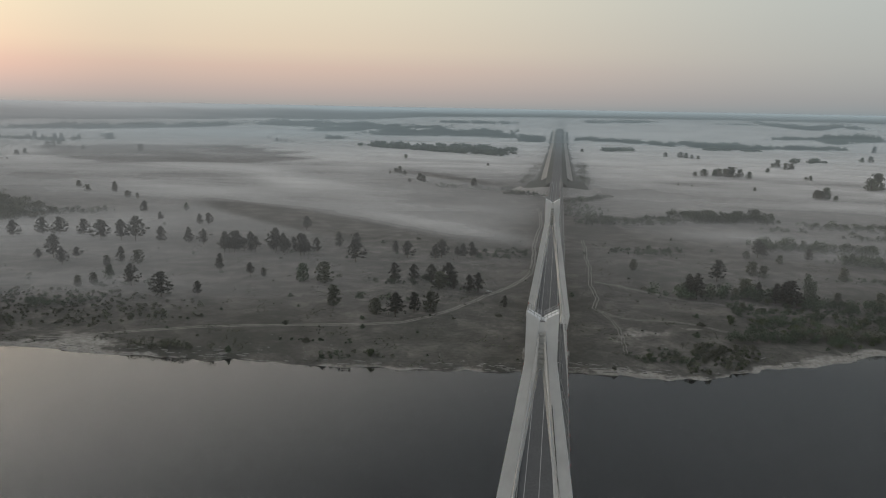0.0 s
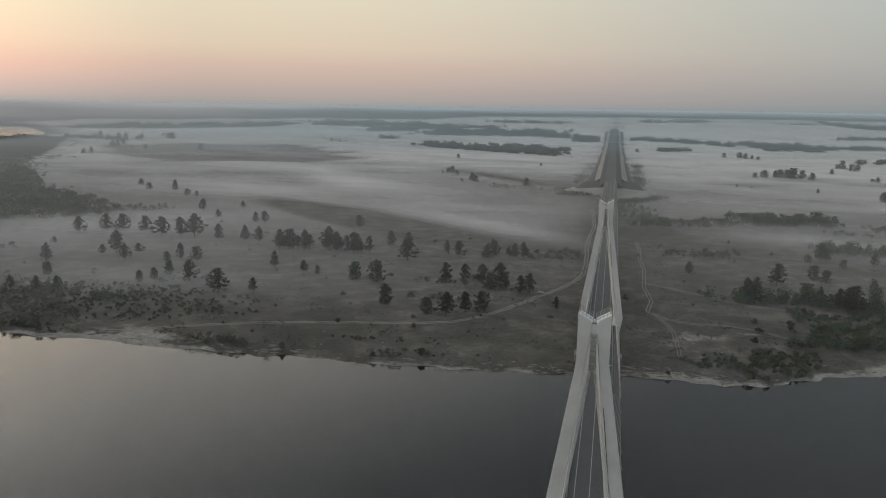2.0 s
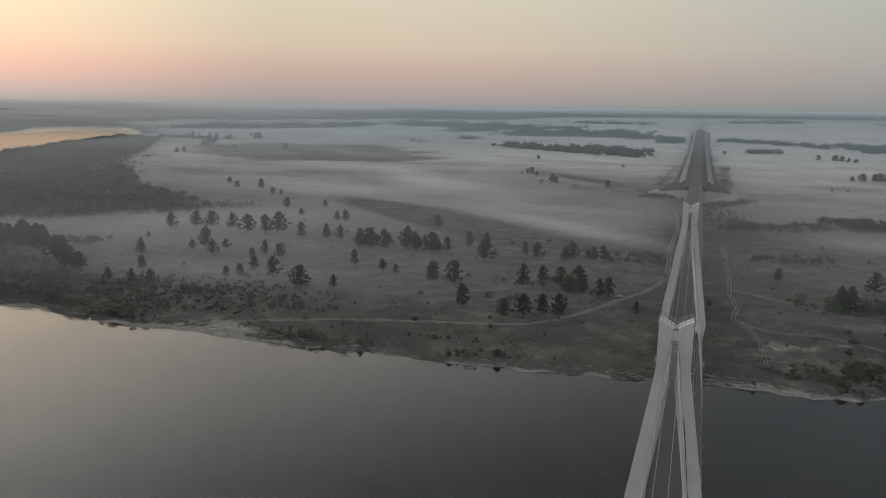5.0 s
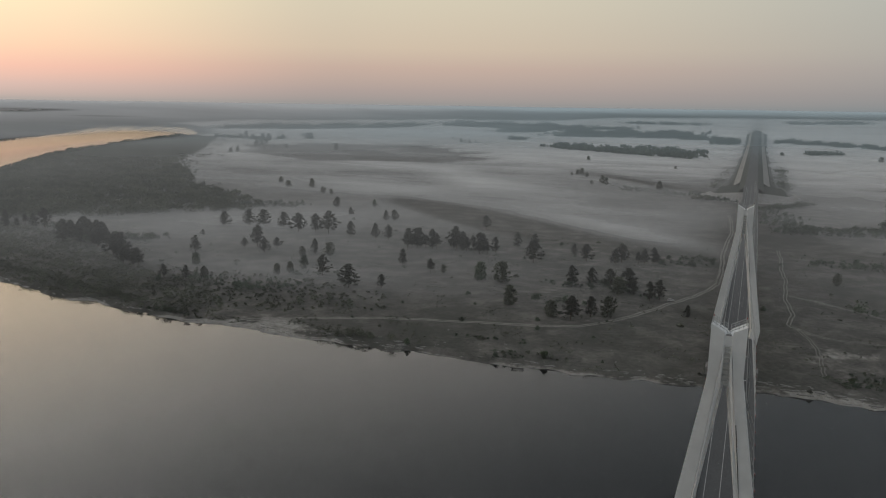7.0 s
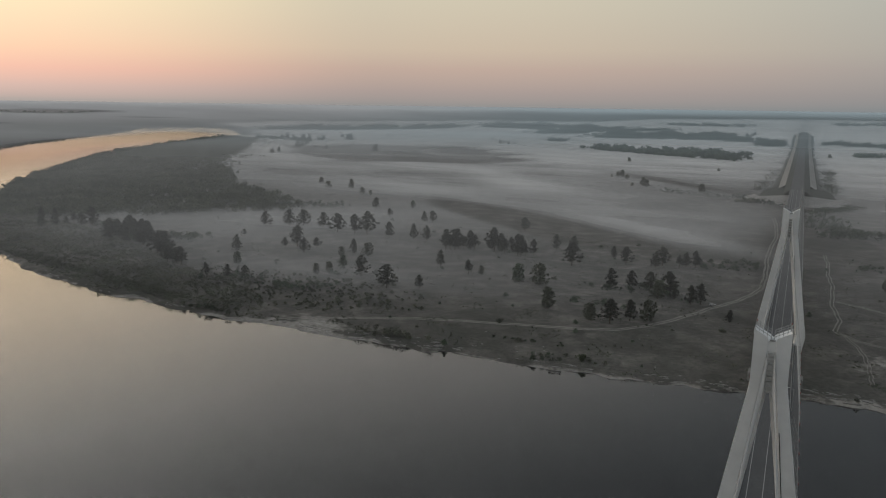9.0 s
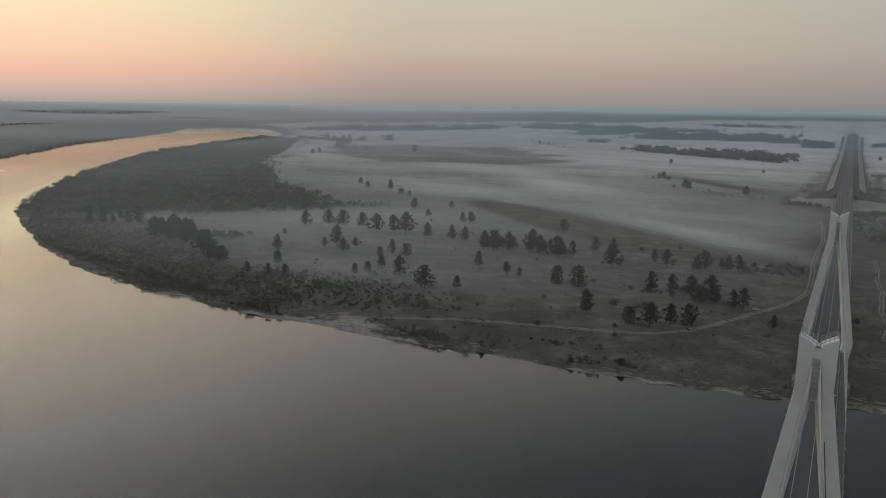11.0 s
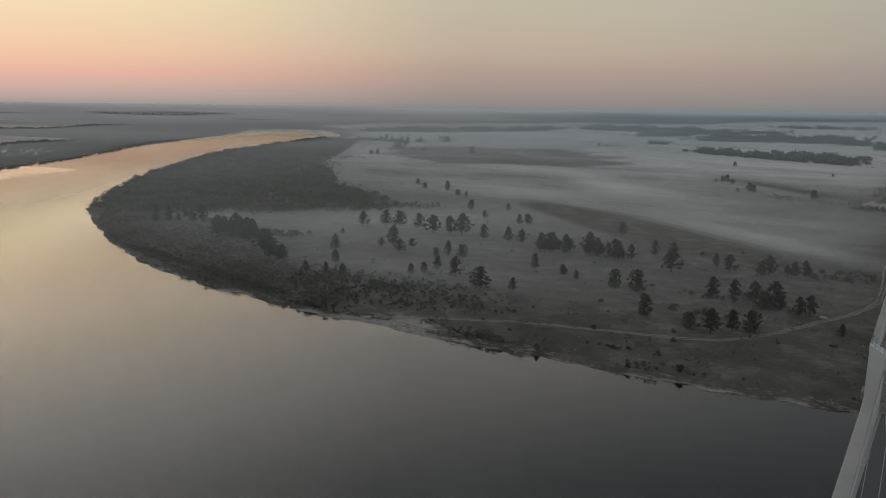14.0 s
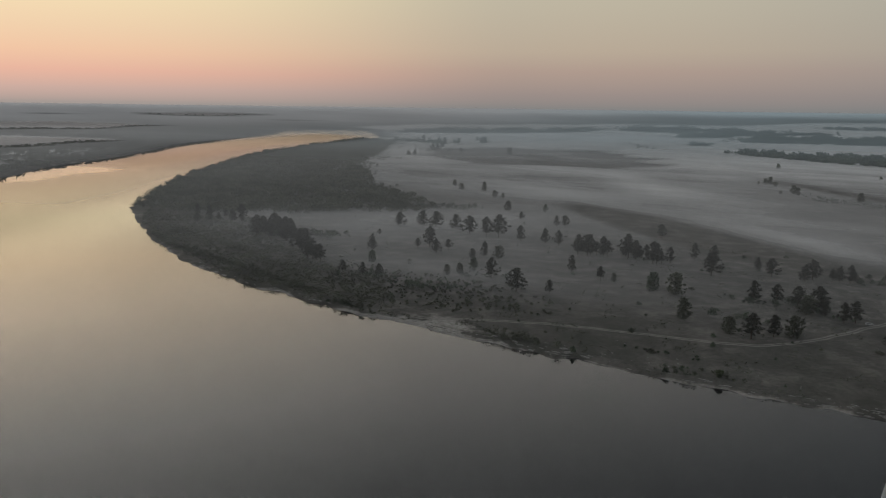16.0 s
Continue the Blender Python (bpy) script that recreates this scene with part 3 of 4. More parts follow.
for s in (-1, 1):
    part("footway", box(bmesh.new(), (3.1, length, 0.4), pose(s * 8.3, mid, -0.1), 0.04), M_FOOTWAY, deck, "worn grey footway")
    part("barrier", prism(bmesh.new(), [(s * 6.42, -0.3), (s * 6.42, 0.75), (s * 6.58, 0.75), (s * 6.68, -0.3)], DECK_Y0, DECK_Y1), M_STEEL, deck, "steel crash barrier")
    for h in (0.65, 1.2):
        part("outer_rail", box(bmesh.new(), (0.09, length, 0.09), pose(s * 9.7, mid, h)), M_STEEL, deck)
post_mesh = part("rail_post", box(bmesh.new(), (0.1, 0.1, 1.3)), M_STEEL, deck)
post_mesh.location = (9.7, 200, 0.6)
for y in range(204, 600, 4):
    for s in (-1, 1):
        o = new("rail_post", post_mesh.data)
        o.parent, o.location = deck, (s * 9.7, y, 0.6)
M_ORANGE = rough_mat("orange_paint", (0.55, 0.12, 0.04), (0.70, 0.18, 0.06), 2.0, 0.7, 0.2, 0.0)
# made-up strip for an orange-red streak along the left deck edge
part("orange_strip", box(bmesh.new(), (0.08, 17.0, 1.25), pose(-9.86, 324.5, 0.75), 0.02), M_ORANGE, deck, "orange strip along the railing")
cap = part("anchor_cap", box(bmesh.new(), (0.42, 0.55, 0.5), None, 0.06), M_RED, deck, "rust-red stay anchor cap")
cap.location = (10.15, PYLONS[0] + 24, 0.0)


def street_lamp(x, y, s):
    p = empty("street_lamp", pose(x, y, DECK_Z + 0.1))
    part("pole", rod(bmesh.new(), (0, 0, 0), (0, 0, 9), 0.13, 0.07), M_STEEL, p)
    part("arm", rod(bmesh.new(), (0, 0, 8.9), (-s * 1.7, 0, 9.4), 0.06), M_STEEL, p)
    part("lamp_head", box(bmesh.new(), (0.95, 0.35, 0.2), pose(-s * 2.0, 0, 9.42), 0.06), M_PAINT, p)
    return tagged(p, "slim galvanised street lamp on the bridge footway", "street lamp", "street lamps of the bridge")


lamp_0 = street_lamp(7.2, 214, 1)
for y in range(246, 1240, 32):
    copy_thing(lamp_0, pose(7.2, y, DECK_Z + 0.1))
for py in PYLONS:
    for s in (-1, 1):
        for way in (-1, 1):
            for k in range(9):
                yy = py + way * (14 + 11.7 * k)
                if yy < DECK_Y0:
                    continue
                bm = rod(bmesh.new(), (s * 0.6 - 0.5, py + way * 1.2, 79.8 + 1.1 * k), (s * 10.15, yy, DECK_Z), 0.075, sides=5)
                tagged(part("stay_cable", bm, M_CABLE), "thin pale stay cable from pylon head to deck edge", "cable", "stay cables of the bridge")
                o = new("anchor_cap", cap.data)
                o.parent, o.location = deck, (s * 10.15, yy, 0.0)


def pier(y):
    gz_ = float(ground_z(np.array([0.0]), np.array([float(y)]))[0])
    p = empty("bridge_pier", pose(0, y, gz_))
    top = DECK_Z - 3.0 - gz_
    for s in (-1, 1):
        part("column", rod(bmesh.new(), (s * 3.6, 0, -1), (s * 3.6, 0, top - 1.3), 1.1, sides=16), M_CONCRETE, p)
    part("cap_beam", box(bmesh.new(), (11.5, 2.4, 1.5), pose(0, 0, top - 0.72), 0.12), M_CONCRETE, p)
    return tagged(p, "concrete bridge pier with two round columns", "pier", "piers of the viaduct")


for y in range(513, 1240, 63):
    pier(y)

# causeway beyond the bridge, with its road, grassed shoulders and pale slabs on the lower slopes
cy = np.concatenate([np.linspace(1240, 1390, 10), np.geomspace(1410, 3700, 40)])
emb_cols = [(-50, 2.8), (-30, 10.5), (-19, 17.6), (-9.2, 23.6), (9.2, 23.6), (19, 17.6), (30, 10.5), (50, 2.8)]


def causeway_strip(name, c0, c1, mat, label, lift=0.0, y0=1240.0):
    ys = cy[cy >= y0]
    verts, faces = [], []
    for y in ys:
        up_ = float(rise(np.array([0.0]), np.array([y]))[0])
        for x, z in emb_cols[c0:c1 + 1]:
            verts.append((x, y, z + up_ + lift))
    n = c1 - c0 + 1
    for i in range(len(ys) - 1):
        for j in range(n - 1):
            faces.append((i * n + j, i * n + j + 1, (i + 1) * n + j + 1, (i + 1) * n + j))
    return tagged(new(name, array_mesh(name, verts, faces, mat)), label, "causeway", kind="structure")


causeway_strip("embankment_1", 0, 1, M_SLOPE, "dark overgrown toe of the causeway", 0.0, 1380)
causeway_strip("embankment_2", 1, 2, M_SLAB, "pale sandy service strip along the causeway", 0.02, 1380)
causeway_strip("embankment_3", 2, 3, M_SLOPE, "dark grassed slope of the causeway")
causeway_strip("embankment_4", 4, 5, M_SLOPE, "dark grassed slope of the causeway")
causeway_strip("embankment_7", 5, 6, M_SLAB, "pale sandy service strip along the causeway", 0.02, 1380)
causeway_strip("embankment_8", 6, 7, M_SLOPE, "dark overgrown toe of the causeway", 0.0, 1380)
causeway_strip("road", 3, 4, M_ROAD, "straight grey asphalt road on the causeway", 0.02)
for s in (-1, 1):
    berm = bmesh.new()
    y0, y1 = 1245.0, 1400.0
    v = [berm.verts.new(c) for c in ((s * 16, y0, 14.0), (s * 54, y0 + 14, 10.5), (s * 50, y1, 9.0), (s * 16, y1, 14.0))]
    berm.faces.new(v if s > 0 else v[::-1])
    part_b = part("embankment_5", berm, M_SLOPE)
    tagged(part_b, "grassed berm beside the abutment", "embankment", kind="structure")
    front = bmesh.new()
    a = [front.verts.new(c) for c in ((s * 8, y0 - 3, 16.0), (s * 54, y0 + 14, 10.55), (s * 62, y0 + 60, 9.0), (s * 80, y0 + 40, 4.0), (s * 66, y0 - 34, 4.0), (s * 8, y0 - 52, 4.0))]
    front.faces.new((a[0], a[1], a[4], a[5]) if s < 0 else (a[5], a[4], a[1], a[0]))
    front.faces.new((a[1], a[2], a[3], a[4]) if s < 0 else (a[4], a[3], a[2], a[1]))
    tagged(part("embankment_6", front, M_SLAB), "pale concrete slabs on the abutment slope", "embankment", kind="structure")


# ======== dirt tracks ========
def track(name, points, gauge, width, label):
    """Two wheel ruts that follow the ground."""
    line = spline(points, 10)
    t = np.gradient(line, axis=0)
    t /= np.linalg.norm(t, axis=1)[:, None] + 1e-9
    nrm = np.stack([-t[:, 1], t[:, 0]], 1)
    wob = 0.35 * np.sin(np.arange(len(line)) * 0.9)[:, None] * nrm
    p = empty(name, Matrix())
    for s in (-1, 1):
        mid_ = line + wob + nrm * s * gauge / 2
        w = (width / 2 * (1 + 0.3 * np.sin(np.arange(len(line)) * 1.7 + s)))[:, None]
        a, b = mid_ - nrm * w, mid_ + nrm * w
        verts = np.vstack([a, b])
        z = ground_z(verts[:, 0], verts[:, 1]) + 0.12
        n = len(line)
        f = [(i, i + 1, n + i + 1, n + i) for i in range(n - 1)]
        o = new("wheel_rut", array_mesh("wheel_rut", np.column_stack([verts, z]), f, M_DIRT))
        o.parent = p
    return tagged(p, label, "track", kind="structure")


track("dirt_track_1", [(-300, 384), (-280, 390), (-249, 405), (-215, 419), (-173, 432), (-131, 441), (-97, 452), (-75, 476), (-57, 510), (-40, 553), (-27, 585),
                       (-18, 621), (-17, 681), (-19, 771), (-16, 912), (-24, 1050)], 2.6, 1.5, "pale sandy track with two wheel ruts")
track("dirt_track_2", [(30, 800), (32, 745), (31, 700), (33, 654), (31, 589), (34, 544), (31, 519), (35, 509), (52, 494), (84, 492), (112, 475)], 2.2, 0.75, "pale sandy track with two wheel ruts")
track("dirt_track_3", [(35, 509), (42, 485), (45, 460), (45, 435), (45, 421)], 1.7, 0.5, "worn sandy side track to the bank")
track("dirt_track_4", [(34, 600), (55, 588), (75, 574), (94, 557), (125, 545)], 2.4, 1.0, "faint sandy side track")


# ======== trees ========
def clumps(rng, centres, radii, per, size, flat=0.7):
    """Small leafy cards, in clumps round the given centres: corners of quads."""
    c = np.repeat(centres, per, 0)
    r = np.repeat(radii, per)[:, None]
    d = rng.normal(size=(len(c), 3))
    d /= np.linalg.norm(d, axis=1)[:, None]
    p = c + d * r * rng.uniform(0.35, 1.0, (len(c), 1)) * np.array([1, 1, flat])
    u = rng.normal(size=(len(c), 3))
    u /= np.linalg.norm(u, axis=1)[:, None]
    w = np.cross(u, rng.normal(size=(len(c), 3)))
    w /= np.linalg.norm(w, axis=1)[:, None]
    s = size * rng.uniform(0.55, 1.25, (len(c), 1))
    return np.stack([p - u * s, p - w * s * 0.6, p + u * s, p + w * s * 0.6], 1)


def crown_mesh(name, quads, mat):
    v = quads.reshape(-1, 3)
    return array_mesh(name, v, np.arange(len(v)).reshape(-1, 4), mat)


def limbs(rng, height, trunk_r, z0, spread, count):
    """A tapered trunk, slightly bent, with limbs."""
    bm = bmesh.new()
    pts_ = [Vector((0, 0, -0.5))]
    for k in range(1, 6):
        pts_.append(Vector((rng.uniform(-1, 1) * 0.02 * height, rng.uniform(-1, 1) * 0.02 * height, height * 0.92 * k / 5)))
    for k in range(5):
        rod(bm, pts_[k], pts_[k + 1], trunk_r * (1 - 0.17 * k), trunk_r * (1 - 0.17 * (k + 1)), 7)
    for k in range(count):
        z = z0 + (height * 0.88 - z0) * k / count
        a = rng.uniform(0, 6.3)
        r = spread * rng.uniform(0.5, 0.9) * (1 - 0.5 * k / count)
        rod(bm, (0, 0, z), (r * math.cos(a), r * math.sin(a), z + 0.25 * r), trunk_r * 0.35, trunk_r * 0.1, 5)
    return bm


def pine(seed, height=16.0, bare=0.28, wide=0.36, belly=0.35, pads=36):
    """A pine of the open meadow: a bare foot and a broad rounded crown in ragged flat storeys."""
    rng = np.random.RandomState(seed)
    p = empty("pine_tree", Matrix())
    part("trunk", limbs(rng, height, 0.30, height * bare, height * wide, 14), M_BARK, p)
    lean = rng.uniform(0, 6.3)
    cs, rs = [], []
    for k in range(pads):
        f = (k + rng.uniform(0, 1)) / pads
        z = height * (bare + (0.95 - bare) * f)
        prof = 0.72 + 0.28 * f / belly if f < belly else max((1.02 - f) / (1.02 - belly), 0.0) ** 0.58
        a, q = k * 2.4 + rng.uniform(-0.9, 0.9), 0.86 * rng.uniform(0.05, 1.0) ** 0.55
        r = height * wide * prof * q * (1 + 0.22 * math.cos(a - lean))
        cs.append((r * math.cos(a), r * math.sin(a), z))
        rs.append(height * rng.uniform(0.055, 0.095) * (0.55 + 0.5 * prof))
        if k % 3 == 0:
            cs.append((0.3 * r * math.cos(a + 3), 0.3 * r * math.sin(a + 3), z))
            rs.append(height * 0.10 * prof)
    cs.append((0, 0, height * 0.95))
    rs.append(height * 0.06)
    q = clumps(rng, np.array(cs), np.array(rs), 28, 0.44, 0.6)
    o = new("crown", crown_mesh("crown", q, M_PINE))
    o.parent = p
    return tagged(p, "dark pine with a broad ragged crown in the meadow mist", "tree", "pines of the meadow")


def broadleaf(seed, height=12.0, low=0.12, wide=0.34, mat=M_LEAF, label="broad green tree with a rounded crown", name="broadleaf_tree"):
    rng = np.random.RandomState(seed)
    p = empty(name, Matrix())
    part("trunk", limbs(rng, height, 0.24, height * 0.25, height * wide, 9), M_BARK, p)
    cs, rs = [], []
    for k in range(76):
        f = (k + rng.uniform(0, 1)) / 76
        z = height * (low + (0.95 - low) * f)
        prof = math.sqrt(max(1 - (2 * f - 0.85) ** 2 / 1.5, 0.05))
        a, q = k * 2.4 + rng.uniform(-0.5, 0.5), rng.uniform(0.1, 0.9)
        r = height * wide * prof * q
        cs.append((r * math.cos(a), r * math.sin(a), z))
        rs.append(height * rng.uniform(0.06, 0.12))
    q = clumps(rng, np.array(cs), np.array(rs), 20, 0.46, 0.75)
    o = new("crown", crown_mesh("crown", q, mat))
    o.parent = p
    return tagged(p, label, "tree", "broadleaf trees")


def bush(seed, mat, label):
    rng = np.random.RandomState(seed)
    cs, rs = [], []
    for k in range(16):
        a, q = rng.uniform(0, 6.3), rng.uniform(0, 1.5)
        cs.append((q * math.cos(a) * 1.3, q * math.sin(a), 0.5 + rng.uniform(0, 1.4) * (1.2 - q / 2)))
        rs.append(rng.uniform(0.5, 0.9))
    q = clumps(rng, np.array(cs), np.array(rs), 22, 0.30, 0.8)
    q[:, :, 2] = np.maximum(q[:, :, 2], -0.1)
    return tagged(new("bush", crown_mesh("bush", q, mat)), label, "bush", "bushes of the meadow")


def plant(kinds, places, base, seed):
    """Copies of the given kinds at x, y with their heights; the first ones move to their places."""
    rng = np.random.RandomState(seed)
    xy = np.array([p[:2] for p in places], float)
    zz = ground_z(xy[:, 0], xy[:, 1])
    for i, (x, y, h) in enumerate(places):
        k = kinds[rng.randint(len(kinds))]
        s = h / base
        m = pose(x, y, float(zz[i]) - 0.1, 0, 0, rng.uniform(0, 360)) @ Matrix.Diagonal((s * rng.uniform(0.92, 1.2), s * rng.uniform(0.92, 1.2), s, 1))
        if k.get("used"):
            copy_thing(k, m)
        else:
            k["used"] = 1
            k.matrix_basis = m


PINES = [pine(1, 16, 0.18, 0.37, 0.25, 66), pine(2, 16, 0.24, 0.41, 0.3, 70), pine(3, 16, 0.14, 0.34, 0.2, 64), pine(4, 16, 0.30, 0.38, 0.32, 56), pine(5, 16, 0.12, 0.31, 0.16, 60),
         pine(6, 16, 0.2, 0.42, 0.26, 72), pine(7, 16, 0.34, 0.36, 0.3, 44)]
BROAD = [broadleaf(11, 12, 0.06, 0.38), broadleaf(12, 12, 0.04, 0.34, M_SCRUB), broadleaf(13, 12, 0.08, 0.44), broadleaf(14, 12, 0.03, 0.31, M_WILLOW)]
PINES_ROW = [(-539, 668, 19), (-518, 684, 17), (-503, 690, 17), (-476, 690, 16), (-446, 674, 18), (-425, 675, 22), (-411, 678, 19), (-381, 672, 18), (-356, 680, 17), (-339, 677, 14),
             (-453, 800, 12), (-506, 857, 12), (-399, 789, 13), (-388, 789, 11), (-518, 607, 11), (-470, 540, 16), (-439, 572, 15), (-433, 584, 16), (-410, 563, 12), (-412, 586, 15),
             (-366, 580, 15), (-312, 505, 15), (-274, 480, 16), (-252, 492, 10), (-418, 443, 13), (-402, 450, 11), (-389, 455, 10), (-273, 573, 14), (-239, 555, 16)]
PINES_MID = [(-304, 649, 18), (-298, 646, 21), (-294, 648, 18), (-293, 654, 22), (-286, 652, 19), (-280, 654, 21), (-274, 651, 20), (-261, 662, 17), (-257, 658, 17), (-249, 656, 18),
             (-244, 652, 18), (-240, 659, 19), (-229, 647, 19), (-226, 648, 18), (-222, 649, 16), (-218, 661, 14), (-272, 788, 12), (-207, 697, 17), (-184, 677, 17), (-173, 632, 18)]
PINES_FRONT = [(-147, 681, 13), (-131, 658, 16), (-105, 658, 16), (-101, 669, 17), (-87, 671, 16), (-82, 676, 15), (-74, 677, 16), (-71, 678, 15), (-122, 561, 16), (-108, 569, 15),
               (-93, 566, 16), (-78, 558, 16), (-73, 549, 16), (-60, 540, 15), (-54, 545, 15), (-100, 465, 14), (-90, 478, 15), (-31, 506, 11), (134, 622, 18),
               (153, 570, 17), (163, 561, 16), (167, 555, 18), (169, 549, 20), (175, 553, 19), (195, 743, 15), (237, 731, 13), (201, 747, 13), (102, 565, 20), (107, 559, 22), (103, 560, 17)]
PINES_POINT = [(-751, 546, 14), (-743, 558, 14), (-729, 560, 15), (-719, 572, 17), (-712, 580, 18), (-632, 545, 17), (-616, 540, 18), (-601, 533, 19), (-585, 527, 19), (-570, 521, 19),
               (-569, 530, 20), (-530, 502, 19), (-512, 492, 20), (-504, 490, 20), (-494, 480, 18), (-485, 474, 16), (-478, 472, 16), (-471, 470, 12), (-622, 555, 18), (-590, 545, 18), (-548, 520, 18)]
BROAD_NEAR = [(-370, 565, 10), (-341, 523, 12), (-350, 578, 13), (-348, 494, 11), (-342, 504, 12), (-192, 546, 15), (-174, 546, 16), (-148, 484, 15), (-114, 467, 14), (-80, 485, 13), (-84, 547, 13),
              (-229, 559, 9), (-430, 494, 11), (118, 562, 11), (127, 565, 10), (135, 564, 11), (144, 572, 14), (169, 655, 10), (176, 648, 10), (183, 736, 7), (207, 713, 7), (240, 649, 15),
              (208, 569, 11), (235, 564, 9), (70, 653, 12), (124, 815, 5), (259, 820, 7), (132, 527, 6)]
BROAD_RIGHT = [(316, 2310, 18), (358, 2304, 20), (370, 2281, 20), (384, 2264, 16), (397, 2241, 14), (290, 1650, 12), (309, 1656, 18), (332, 1667, 18), (342, 1670, 19), (353, 1658, 20), (363, 1650, 24),
               (381, 1657, 17), (395, 1633, 18), (530, 1976, 18), (544, 1983, 20), (475, 1804, 15), (545, 1915, 19), (564, 1935, 22), (506, 1634, 10), (513, 1626, 14)]
BROAD_RIGHT_NEAR = [(414, 1273, 21), (418, 1266, 20), (427, 1269, 22), (437, 1255, 11), (558, 1437, 25), (575, 1455, 28), (222, 1427, 10), (246, 1423, 6), (342, 1367, 10),
                    (855, 2292, 19), (882, 2304, 18), (1078, 2797, 21), (74, 2465, 13), (625, 2132, 14)]
BROAD_LEFT = [(-144, 1305, 20), (-340, 1506, 10), (-332, 1523, 12), (-323, 1525, 13), (-306, 1488, 10), (-252, 1370, 13), (-242, 1352, 11), (-269, 1357, 7), (-398, 1945, 12), (-164, 1777, 8), (-111, 2123, 9),
              (-1005, 2593, 14), (-1004, 2631, 14), (-965, 2577, 18), (-946, 2589, 14), (-881, 2511, 10), (-1118, 2796, 13), (-1181, 2312, 9), (-756, 1091, 15), (-709, 1044, 12), (-666, 1048, 21),
              (-612, 993, 11), (-593, 987, 11), (-470, 894, 11)]
BROAD_BEND = [(-1574, 2449, 24), (-1563, 2456, 26), (-1678, 2573, 15), (-1339, 1962, 19), (-1403, 1990, 13), (-1174, 1984, 18), (-1485, 2011, 18), (-1491, 2045, 18), (-1528, 2123, 22), (-1606, 2816, 9),
              (-1503, 2884, 9), (-1781, 2315, 20), (-1801, 2375, 22), (-1780, 2385, 22), (-1714, 2359, 24), (-1658, 2319, 22), (-1336, 1691, 17), (-1346, 1734, 18), (-1650, 2398, 16)]
plant(PINES, PINES_ROW, 16.0, 1)
plant(PINES, PINES_MID, 16.0, 2)
plant(PINES, [(x, y, 0.88 * h) for x, y, h in PINES_FRONT], 16.0, 3)
plant(PINES, PINES_POINT, 16.0, 4)
POPLAR = broadleaf(15, 24.0, 0.04, 0.15, M_SCRUB, "tall narrow poplar among the thickets", "poplar_tree")
plant([POPLAR], [(184, 561, 24), (188, 560, 19)], 24.0, 11)
plant(BROAD, BROAD_NEAR, 12.0, 5)
plant(BROAD, BROAD_RIGHT, 12.0, 6)
plant(BROAD, BROAD_RIGHT_NEAR, 12.0, 12)
plant(BROAD, BROAD_LEFT, 12.0, 7)
plant(BROAD, BROAD_BEND, 12.0, 13)


# ======== woods and scrub, too many to count ========
def wood(name, places, heights, wide, mat, seed, cards, size, label, low=0.05):
    """Many trees or bushes with leafy crowns and stems, in one mesh."""
    rng = np.random.RandomState(seed)
    n = len(places)
    z = ground_z(places[:, 0], places[:, 1])
    h = heights[:, None]
    lobes = 6
    la, lr, lz = rng.uniform(0, 6.3, (n, lobes)), h * wide * rng.uniform(0.1, 0.95, (n, lobes)), h * rng.uniform(0.22, 0.72, (n, lobes))
    lz[:, 0], lr[:, 0] = 0.74 * heights, 0.15 * heights * wide
    size_ = h * rng.uniform(0.2, 0.42, (n, lobes))
    pick = rng.randint(0, lobes, (n, cards))
    row = np.arange(n)[:, None]
    d = rng.normal(size=(n, cards, 3))
    d *= (rng.uniform(0.5, 1.0, (n, cards)) / np.linalg.norm(d, axis=2))[:, :, None] * size_[row, pick][:, :, None]
    up_ = np.maximum(lz[row, pick] + d[:, :, 2] * 0.75, low * h)
    c = np.stack([places[:, :1] + (lr * np.cos(la))[row, pick] + d[:, :, 0] * (0.6 + wide), places[:, 1:2] + (lr * np.sin(la))[row, pick] + d[:, :, 1] * (0.6 + wide), z[:, None] + up_], -1).reshape(-1, 3)
    hh = np.repeat(heights, cards)
    quads = clumps(rng, c, 0.05 * hh, 1, 1.0)
    quads = c[:, None] + (quads - c[:, None]) * (size * np.clip(hh / 10, 0.4, 1.6))[:, None, None]
    return tagged(new(name, crown_mesh(name, quads, mat)), label, "wood", kind="stuff")


def fill(poly, spacing, seed, keep=1.0):
    rng = np.random.RandomState(seed)
    poly = np.asarray(poly, float)
    (x0, y0), (x1, y1) = poly.min(0), poly.max(0)
    n = int((x1 - x0) * (y1 - y0) / spacing ** 2)
    p = np.stack([rng.uniform(x0, x1, n), rng.uniform(y0, y1, n)], 1)
    p = p[inside(poly, p[:, 0], p[:, 1])]
    gap = ripple(p[:, 0], p[:, 1], spacing * 9, seed) + rng.uniform(-0.5, 0.5, len(p))
    p = p[gap < 2 * keep - 0.7] if keep < 1 else p
    return p[bank(p[:, 0], p[:, 1]) > 2.5]


def belt(x0, y0, x1, y1, deep, spacing, seed):
    """Places along a belt of trees, uneven at its edges."""
    rng = np.random.RandomState(seed)
    length_ = math.hypot(x1 - x0, y1 - y0)
    n = max(6, int(length_ * deep / spacing ** 2))
    t = rng.uniform(0, 1, n)
    t = np.where(rng.uniform(0, 1, n) < 0.12, 1.25 * t - 0.12, t)
    d = deep * rng.uniform(0, 1, n) * (0.55 + 0.45 * np.sin(t * 9 + seed) ** 2)
    return np.stack([x0 + (x1 - x0) * t + rng.normal(0, 7, n), y0 + (y1 - y0) * t + d], 1)


